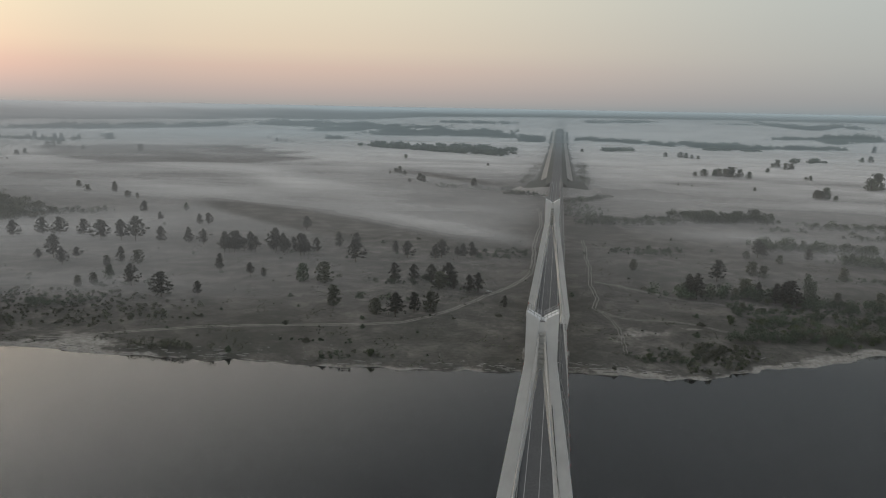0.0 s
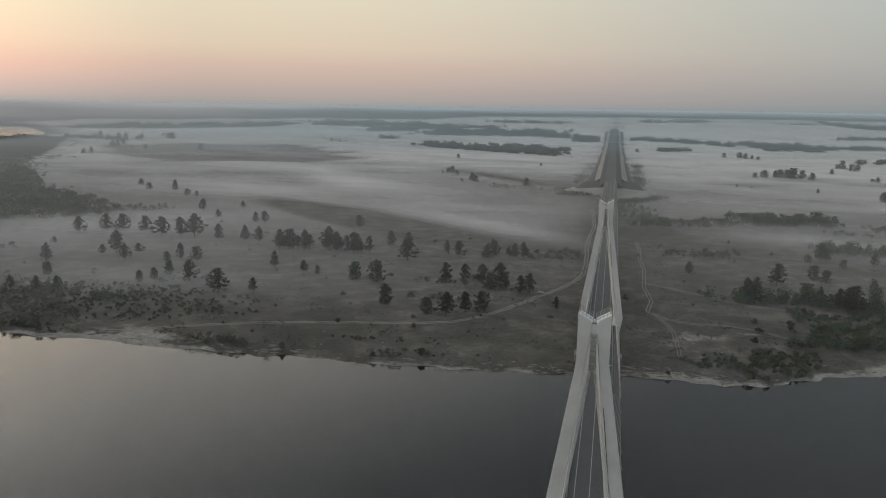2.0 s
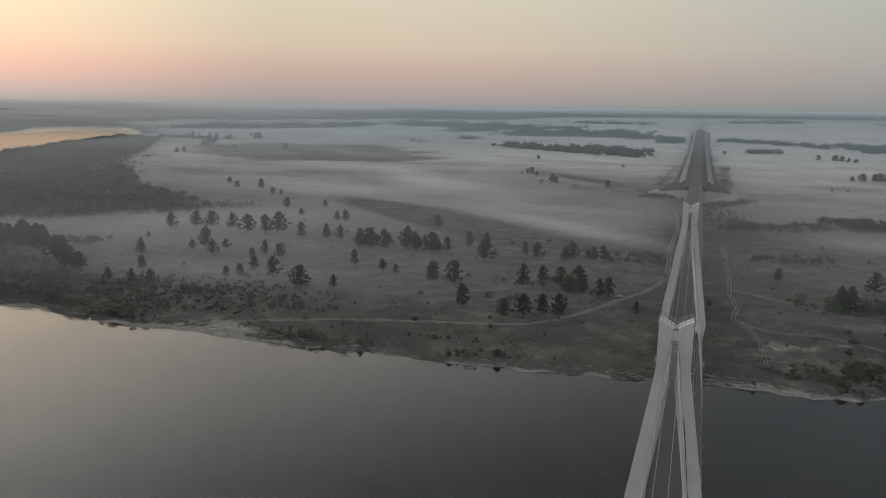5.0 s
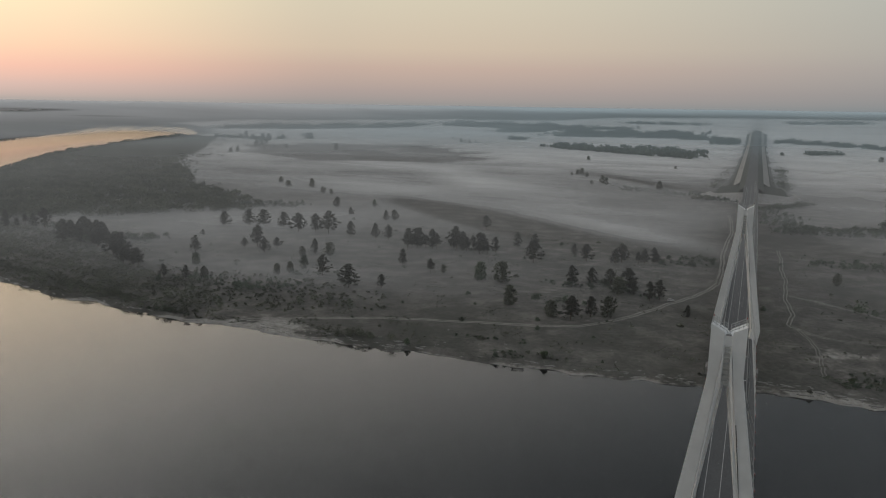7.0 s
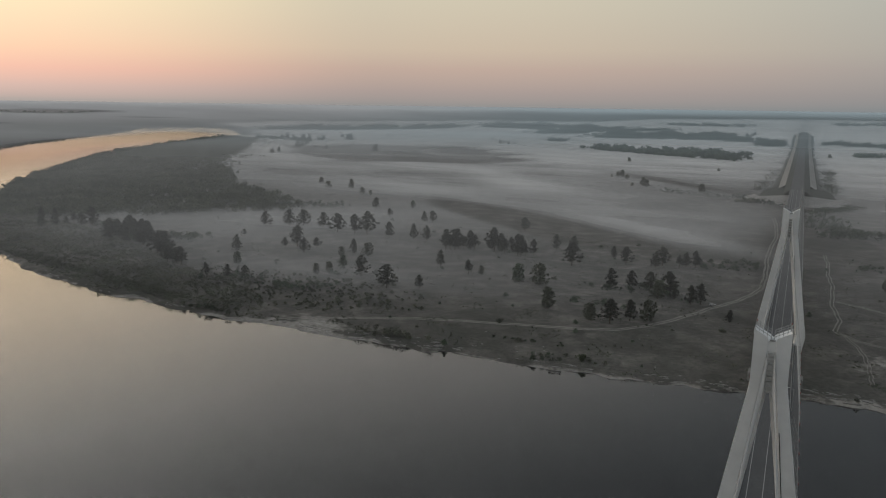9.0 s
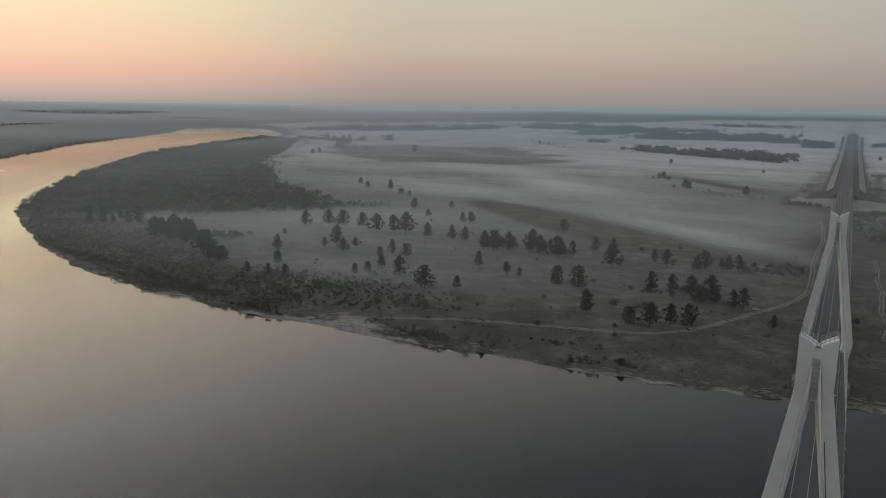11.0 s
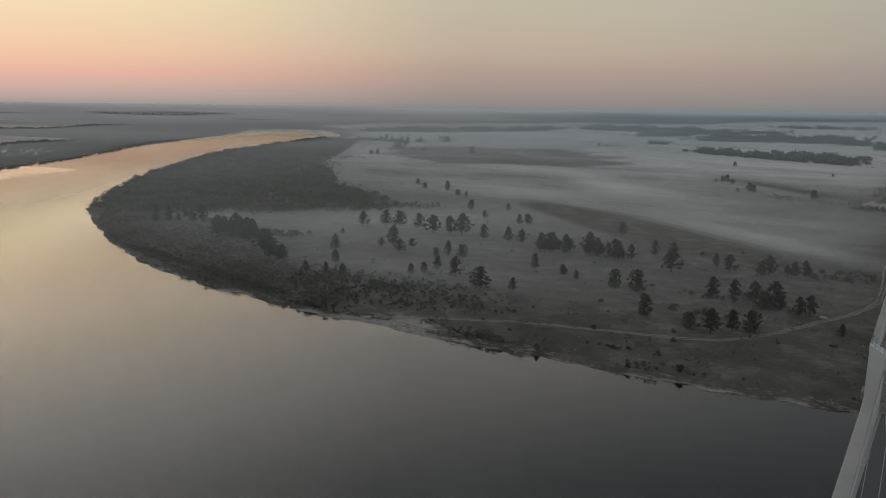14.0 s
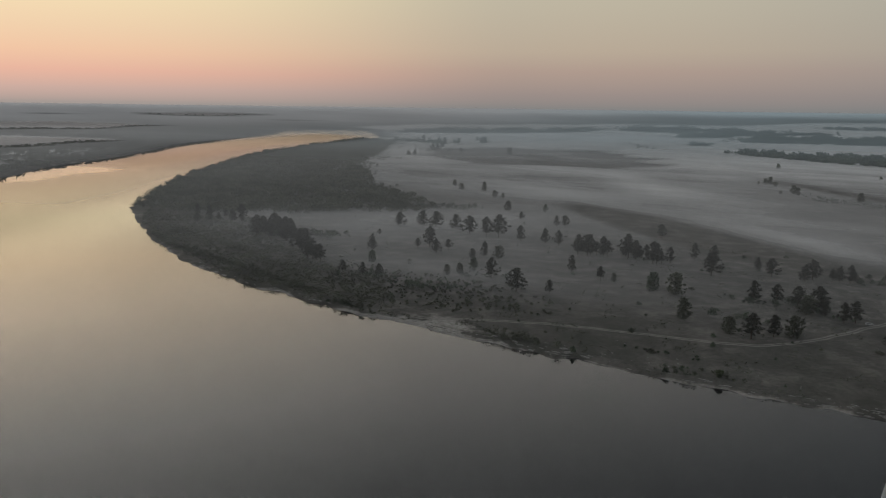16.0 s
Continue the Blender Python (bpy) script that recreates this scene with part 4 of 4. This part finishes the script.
def sized(n, lo, hi, seed):
    return np.random.RandomState(seed).uniform(lo, hi, n)


p = fill(PENINSULA, 8.5, 21)
p = p[(bank(p[:, 0], p[:, 1]) < 130) | (ripple(p[:, 0], p[:, 1], 120, 25) < 0.75)]
wood("peninsula_wood", p, sized(len(p), 5.5, 11.5, 22) * (1 + 0.25 * ripple(p[:, 0], p[:, 1], 70, 24)), 0.6, M_LEAF, 23, 80, 1.05, "dense dark green wood on the river's inner bend")
rng = np.random.RandomState(26)
rim = spline([(-700, 835), (-866, 938), (-1201, 1340), (-1450, 1700), (-1850, 2259)], 60)
rim = rim[rng.randint(0, len(rim), 330)]
p = rim + np.abs(rng.normal(0, 75, (330, 1))) * np.array([[0.8, -0.35]]) + rng.normal(0, 18, (330, 2))
wood("peninsula_edge", p, sized(330, 3.5, 10, 27), 0.5, M_LEAF, 28, 80, 0.95, "scattered trees and bushes at the wood's misty edge")
POINT_SCRUB = [(-764, 482), (-651, 434), (-555, 406), (-474, 384), (-407, 380), (-352, 374), (-316, 388), (-372, 442), (-460, 462), (-560, 508), (-650, 545), (-730, 572), (-835, 596), (-900, 570)]
p = fill(POINT_SCRUB, 4.4, 31, 0.97)
wood("bank_willows", p, sized(len(p), 1.4, 4.4, 32), 0.95, M_WILLOW, 33, 90, 0.72, "grey-green willow scrub along the bank")
LEFT_BANK = [(-1515, 640), (-1705, 830), (-2015, 1245), (-2360, 1645), (-2575, 2080), (-2740, 2480), (-2900, 2700), (-3200, 2500), (-3500, 1819), (-3300, 1300), (-2600, 800), (-1900, 540)]
p = fill(LEFT_BANK, 13, 41)
p = p[pools(p[:, 0], p[:, 1]) < 0.5]
wood("far_bank_wood", p, sized(len(p), 6, 11, 42), 0.8, M_LEAF, 43, 26, 2.4, "dark wood along the opposite bank")
FAR_BELTS = [(-2217, 2724, -1891, 2984, 332, 15), (-1891, 2984, -1586, 3362, 298, 15), (-1480, 3558, -805, 3548, 381, 14), (-1142, 3258, -913, 3377, 200, 15), (-803, 3157, -266, 3282, 430, 17),
             (-903, 2837, -834, 2873, 150, 16), (-272, 3206, -129, 3225, 200, 14), (-156, 2963, -9, 3057, 330, 14), (-634, 2455, -391, 2272, 230, 16), (-391, 2272, -147, 2131, 420, 16),
             (-651, 4133, -278, 4150, 129, 12), (-822, 3621, -565, 3771, 113, 12), (-586, 1865, -487, 1779, 60, 3), (-361, 1814, -240, 1804, 30, 3)]
FAR_BELTS_2 = [(36, 3142, 270, 3091, 170, 15), (267, 3056, 437, 2889, 150, 14), (150, 2527, 245, 2570, 100, 15), (475, 2934, 548, 2835, 250, 15), (514, 2704, 682, 2708, 420, 16),
               (712, 2829, 1016, 2863, 180, 13), (912, 3414, 1104, 3446, 130, 13), (1090, 3208, 1349, 3391, 350, 15), (1066, 4351, 1247, 3989, 200, 12), (1204, 4023, 1507, 4059, 300, 12),
               (1536, 4548, 1715, 4339, 300, 12), (139, 4337, 501, 4401, 150, 12), (636, 2139, 743, 2205, 70, 13), (856, 4336, 1028, 4314, 78, 9), (-1900, 2300, -1620, 2250, 120, 12)]
for i, (x0, y0, x1, y1, deep, h) in enumerate(FAR_BELTS + FAR_BELTS_2):
    p = belt(x0, y0, x1, y1, deep, 12.5, 50 + i)
    p = p[(ripple(p[:, 0], 0.6 * p[:, 1], 95, 60 + i) < 0.42) & (np.abs(p[:, 0]) > 60)]
    wood("far_wood", p, sized(len(p), 0.3, 1.0, 80 + i) * (1 + 0.3 * ripple(p[:, 0], p[:, 1], 60, 90 + i)) * 1.25 * h, 0.5, M_SCRUB, 110 + i, 60, 1.7, "distant belt of dark trees standing in mist")
rng = np.random.RandomState(149)
far_a = rng.uniform(-34, 82, 30000)
far_r = forest_edge(far_a) + (5045 - forest_edge(far_a)) * rng.uniform(0, 1, 30000)
far_a = np.radians(far_a)
p = np.stack([-far_r * np.sin(far_a), far_r * np.cos(far_a)], 1)
slit = ripple(far_a * 3000, far_r * 4, 900, 31) + 0.6 * ripple(far_a * 4000, far_r * 7, 500, 32)
p = p[(slit < 0.12 + 1.2 * thin(4300, 4600, far_r)) & (pools(p[:, 0], p[:, 1]) < 0.5)]
wood("horizon_forest", p, sized(len(p), 6, 12, 148), 1.3, M_LEAF, 147, 9, 5.0, "endless dark forest towards the horizon")
LEFT_SCRUB = [(-352, 392), (-278, 408), (-219, 440), (-250, 490), (-341, 484), (-440, 482), (-420, 420)]
RIGHT_SCRUB = [(122, 535), (170, 570), (250, 575), (225, 475), (190, 466), (155, 450), (125, 470)]
LOW_SCRUB = [(76, 396), (114, 413), (124, 446), (94, 448), (76, 420)]
for i, (poly, space, lo, hi, mat) in enumerate(((LEFT_SCRUB, 6.0, 0.9, 2.7, M_WILLOW), (RIGHT_SCRUB, 6.8, 1.8, 5.8, M_SCRUB), (RIGHT_SCRUB, 13.0, 2.5, 5.0, M_FRESH), (LOW_SCRUB, 4.0, 1.0, 3.4, M_WILLOW), (LOW_SCRUB, 6.5, 1.0, 2.6, M_FRESH))):
    p = fill(poly, space, 71 + i, 0.7)
    wood("bank_scrub", p, sized(len(p), lo, hi, 75 + i), 0.62, mat, 78 + i, 300, 0.72, "dense soft scrub of willow and young trees near the river")
PINES_CLUMP = [(-740, 579, 16), (-696, 568, 17), (-621, 537, 18), (-599, 526, 18), (-609, 547, 18), (-570, 520, 18), (-525, 496, 17), (-611, 517, 18), (-489, 472, 14), (-806, 587, 14), (-770, 578, 15)]
plant(PINES, PINES_CLUMP, 16.0, 9)
NEAR_BELTS = [(-600, 530, -545, 560, 34, 9), (-700, 575, -630, 545, 30, 8), (-416, 430, -379, 450, 22, 6), (-366, 434, -309, 446, 36, 5), (-342, 492, -319, 500, 25, 6), (30, 904, 149, 934, 60, 9),
              (165, 946, 270, 969, 80, 14), (308, 942, 400, 921, 40, 10), (325, 867, 380, 855, 30, 9), (203, 778, 320, 768, 44, 11), (254, 911, 286, 901, 20, 7), (261, 712, 330, 685, 40, 12), (240, 640, 300, 640, 20, 7)]
NEAR_BELTS_2 = [(93, 551, 134, 559, 20, 12), (138, 558, 187, 554, 24, 12), (184, 544, 231, 543, 18, 9), (50, 721, 125, 732, 40, 6), (13, 970, 56, 959, 150, 6), (-133, 553, -79, 553, 20, 7),
                (-133, 505, -110, 495, 15, 9), (-64, 539, -50, 546, 12, 8), (-61, 668, -29, 676, 40, 7), (-209, 1281, -10, 1207, 90, 4), (-76, 1205, -14, 1192, 35, 7),
                (-640, 800, -560, 830, 60, 7)]
for i, (x0, y0, x1, y1, deep, h) in enumerate(NEAR_BELTS + NEAR_BELTS_2):
    p = belt(x0, y0, x1, y1, deep, 6.0, 200 + i)
    p = p[(np.abs(p[:, 0] + 46) > 9) | (p[:, 1] > 553)]
    wood("thicket", p, sized(len(p), 0.2, 1.0, 220 + i) ** 1.3 * h, 0.46, M_SCRUB, 240 + i, 220, 0.7, "ragged thicket of young trees on the meadow")
SCRUBS = [(-80, 1195, -36, 1215, 26, 6), (14, 1105, 76, 1190, 40, 5), (-62, 1400, -48, 1900, 12, 5), (50, 1400, 60, 1950, 20, 6), (-236, 378, -202, 379, 12, 4.6), (-128, 382, -116, 385, 6, 3.4),
          (-112, 388, -98, 391, 5, 3.0), (-160, 402, -118, 406, 6, 2.0), (-640, 432, -330, 372, 12, 3.5), (54, 405, 76, 408, 22, 4.2), (74, 409, 98, 420, 30, 4.0), (116, 452, 160, 466, 16, 6.5), (160, 467, 205, 480, 16, 7.0),
          (-370, 376, -335, 374, 6, 4.5), (-233, 380, -204, 381, 8, 5.2)]
for i, (x0, y0, x1, y1, deep, h) in enumerate(SCRUBS):
    p = belt(x0, y0, x1, y1, deep, 4.2, 300 + i)
    p = p[bank(p[:, 0], p[:, 1]) > 1.5]
    wood("scrub", p, sized(len(p), 0.4 * h, 1.15 * h, 320 + i), 0.65, (M_WILLOW, M_SCRUB)[i % 2], 340 + i, 120, 0.75, "low green scrub near the water")

fresh = tagged(bush(66, M_FRESH, "bright fresh green bush near the bank"), "bright fresh green bush near the bank", "bush")
plant([fresh], [(57, 416, 3.4), (-98, 391, 3.2), (118, 497, 3.6)], 2.3, 10)
BUSHES = [bush(61, M_SCRUB, "low dull green bush on the meadow"), bush(62, M_WILLOW, "low grey-green bush on the meadow"), bush(63, M_WILLOW, "low grey-green bush on the meadow"), bush(64, M_SCRUB, "low dull green bush on the meadow")]
rng = np.random.RandomState(7)
spots = []
while len(spots) < 150:
    x, y = rng.uniform(-640, 230), 380 + 420 * rng.uniform(0, 1) ** 1.6
    if abs(x) > 14 and not (abs(x + 46) < 9 and abs(y - 545) < 10) and not (-130 < x < 20 and 400 < y < 430):
        spots.append((x, y, rng.uniform(0.8, 3.2)))
sp = np.array(spots)
ok = bank(sp[:, 0], sp[:, 1]) > 3
plant(BUSHES, [s for s, k in zip(spots, ok) if k], 2.3, 8)

# grass tufts and dwarf shrubs in drifts
rng = np.random.RandomState(17)
p = np.stack([rng.uniform(-700, 260, 16000), 376 + 420 * rng.uniform(0, 1, 16000) ** 1.5], 1)
drift = ripple(p[:, 0], p[:, 1], 60, 51) + 0.7 * ripple(p[:, 0], p[:, 1], 22, 52)
p = p[(drift > 0.55) & (np.abs(p[:, 0]) > 9) & (np.hypot(p[:, 0] + 46, p[:, 1] - 545) > 10)]
p = p[bank(p[:, 0], p[:, 1]) > 1.5][:3600]
wood("dwarf_shrubs", p, sized(len(p), 0.7, 2.0, 53), 0.9, M_WILLOW, 54, 16, 0.75, "low shrubs and tall grass in drifts on the meadow")


# ======== stones on the bank ========
def stone(seed):
    rng = random.Random(seed)
    bm = bmesh.new()
    bmesh.ops.create_icosphere(bm, subdivisions=2, radius=1.0)
    for v in bm.verts:
        k = 1 + 0.35 * noise.noise(v.co * 1.3 + Vector((seed * 7.1, 0, 0)))
        v.co = Vector((v.co.x * k * 1.2, v.co.y * k, max(v.co.z * k * 0.55, -0.25)))
    me_ = bpy.data.meshes.new("stone")
    bm.to_mesh(me_)
    bm.free()
    me_.materials.append(M_STONE)
    return me_


STONES = [stone(k) for k in range(4)]
rng = np.random.RandomState(23)
sx = np.concatenate([rng.uniform(-60, 60, 34), rng.uniform(-330, -180, 16), rng.uniform(38, 72, 18), rng.uniform(36, 52, 6), rng.uniform(-170, -80, 14)])
sy = np.concatenate([rng.uniform(378, 402, 34), rng.uniform(372, 388, 16), rng.uniform(430, 472, 18), rng.uniform(623, 630, 6), rng.uniform(382, 420, 14)])
keep = bank(sx, sy) > 0.3
for x, y in zip(sx[keep], sy[keep]):
    s = rng.uniform(0.25, 0.7)
    ob = new("boulder", STONES[rng.randint(4)])
    ob.matrix_basis = pose(x, y, float(ground_z(np.array([x]), np.array([y]))[0]), 0, 0, rng.uniform(0, 360)) @ Matrix.Diagonal((s, s, s, 1))
    tagged(ob, "pale bleached boulder on the river bank", "boulder", "boulders on the bank")


# flat sandstone ledges along the waterline
def ledge(seed):
    rng = random.Random(seed)
    bm = bmesh.new()
    ring = [(1.9 * math.cos(k * math.pi / 5) * rng.uniform(0.7, 1.1), 0.75 * math.sin(k * math.pi / 5) * rng.uniform(0.6, 1.1)) for k in range(10)]
    low_, top_ = [bm.verts.new((x * 1.1, y * 1.15, -0.4)) for x, y in ring], [bm.verts.new((x, y, 0.32 + rng.uniform(-0.06, 0.08))) for x, y in ring]
    for k in range(10):
        bm.faces.new((low_[k], low_[(k + 1) % 10], top_[(k + 1) % 10], top_[k]))
    hub = bm.verts.new((0, 0, 0.42))
    for k in range(10):
        bm.faces.new((top_[k], top_[(k + 1) % 10], hub))
    me_ = bpy.data.meshes.new("stone_ledge")
    bm.to_mesh(me_)
    bm.free()
    me_.materials.append(M_STONE)
    return me_


LEDGES = [ledge(k) for k in range(6)]
rng = np.random.RandomState(29)
shore = _near[(np.abs(_near[:, 0]) < 640)]
shore = shore[np.argsort(shore[:, 0])]
spans = [(-330, -180, 70, 13), (-180, -60, 22, 6), (-60, 66, 80, 10), (66, 112, 12, 4), (118, 215, 34, 16), (-560, -330, 46, 6)]
for x0, x1, count_, deep in spans:
    for _ in range(count_):
        x = rng.uniform(x0, x1)
        y = float(np.interp(x, shore[:, 0], shore[:, 1])) + 0.5 + deep * rng.uniform(0, 1) ** 1.7
        slope_ = math.degrees(math.atan2(float(np.interp(x + 6, shore[:, 0], shore[:, 1]) - np.interp(x - 6, shore[:, 0], shore[:, 1])), 12))
        if float(bank(np.array([x]), np.array([y]))[0]) < 0.2:
            continue
        s = rng.uniform(0.25, 0.85)
        ob = new("stone_ledge", LEDGES[rng.randint(6)])
        ob.matrix_basis = pose(x, y, float(ground_z(np.array([x]), np.array([y]))[0]), 0, 0, slope_ + rng.uniform(-16, 16)) @ Matrix.Diagonal((s * rng.uniform(0.9, 2.8), s, min(s, 0.7), 1))
        tagged(ob, "flat pale sandstone ledge at the waterline", "rock", "ledges of the river bank")


# ======== the parked car ========
def car(x, y, turn):
    p = empty("car", pose(x, y, float(ground_z(np.array([x]), np.array([y]))[0]) + 0.1, 0, 0, turn))
    body = bmesh.new()
    prism(body, [(-2.2, 0.35), (2.2, 0.35), (2.25, 0.75), (1.9, 0.92), (0.9, 1.0), (-2.1, 1.02), (-2.25, 0.8)], -0.86, 0.86)
    bmesh.ops.bevel(body, geom=list(body.edges), offset=0.07, segments=2, affect="EDGES")
    part("body", body, M_CAR, p)
    cab = bmesh.new()
    prism(cab, [(-2.0, 1.0), (1.0, 1.0), (0.3, 1.52), (-1.75, 1.55)], -0.74, 0.74)
    bmesh.ops.bevel(cab, geom=list(cab.edges), offset=0.06, segments=2, affect="EDGES")
    cabin = part("cabin", cab, M_CAR, p)
    for s in (-1, 1):
        part("side_window", box(bmesh.new(), (1.9, 0.03, 0.36), pose(-0.65, s * 0.75, 1.27), 0.01), M_GLASS_DARK, cabin, "dark side window")
    part("windscreen", box(bmesh.new(), (0.03, 1.3, 0.62), pose(0.69, 0, 1.27, 0, -52, 0), 0.01), M_GLASS_DARK, cabin, "dark windscreen")
    part("rear_window", box(bmesh.new(), (0.03, 1.25, 0.4), pose(-1.9, 0, 1.28, 0, 25, 0), 0.01), M_GLASS_DARK, cabin, "dark rear window")
    for wx_ in (-1.35, 1.4):
        for s in (-1, 1):
            wheel = part("wheel", rod(bmesh.new(), (wx_, s * 0.66, 0.32), (wx_, s * 0.88, 0.32), 0.33, sides=16), M_RUBBER, p, "black tyre")
            part("rim", rod(bmesh.new(), (wx_, s * 0.86, 0.32), (wx_, s * 0.89, 0.32), 0.2, sides=12), M_STEEL, wheel)
    for s in (-1, 1):
        part("headlight", box(bmesh.new(), (0.06, 0.36, 0.16), pose(2.2, s * 0.6, 0.72), 0.02), M_STEEL, p, "clear headlight")
        part("tail_light", box(bmesh.new(), (0.05, 0.3, 0.18), pose(-2.22, s * 0.62, 0.78), 0.02), M_RED, p, "red tail light")
    return tagged(p, "white estate car parked beside the sandy track", "car")


parked = car(-46, 548, 20)
copy_thing(parked, pose(-2.2, 2690, 23.7 + float(rise(np.array([0.0]), np.array([2690.0]))[0]), 0, 0, 90))["label"] = "white estate car on the causeway road"
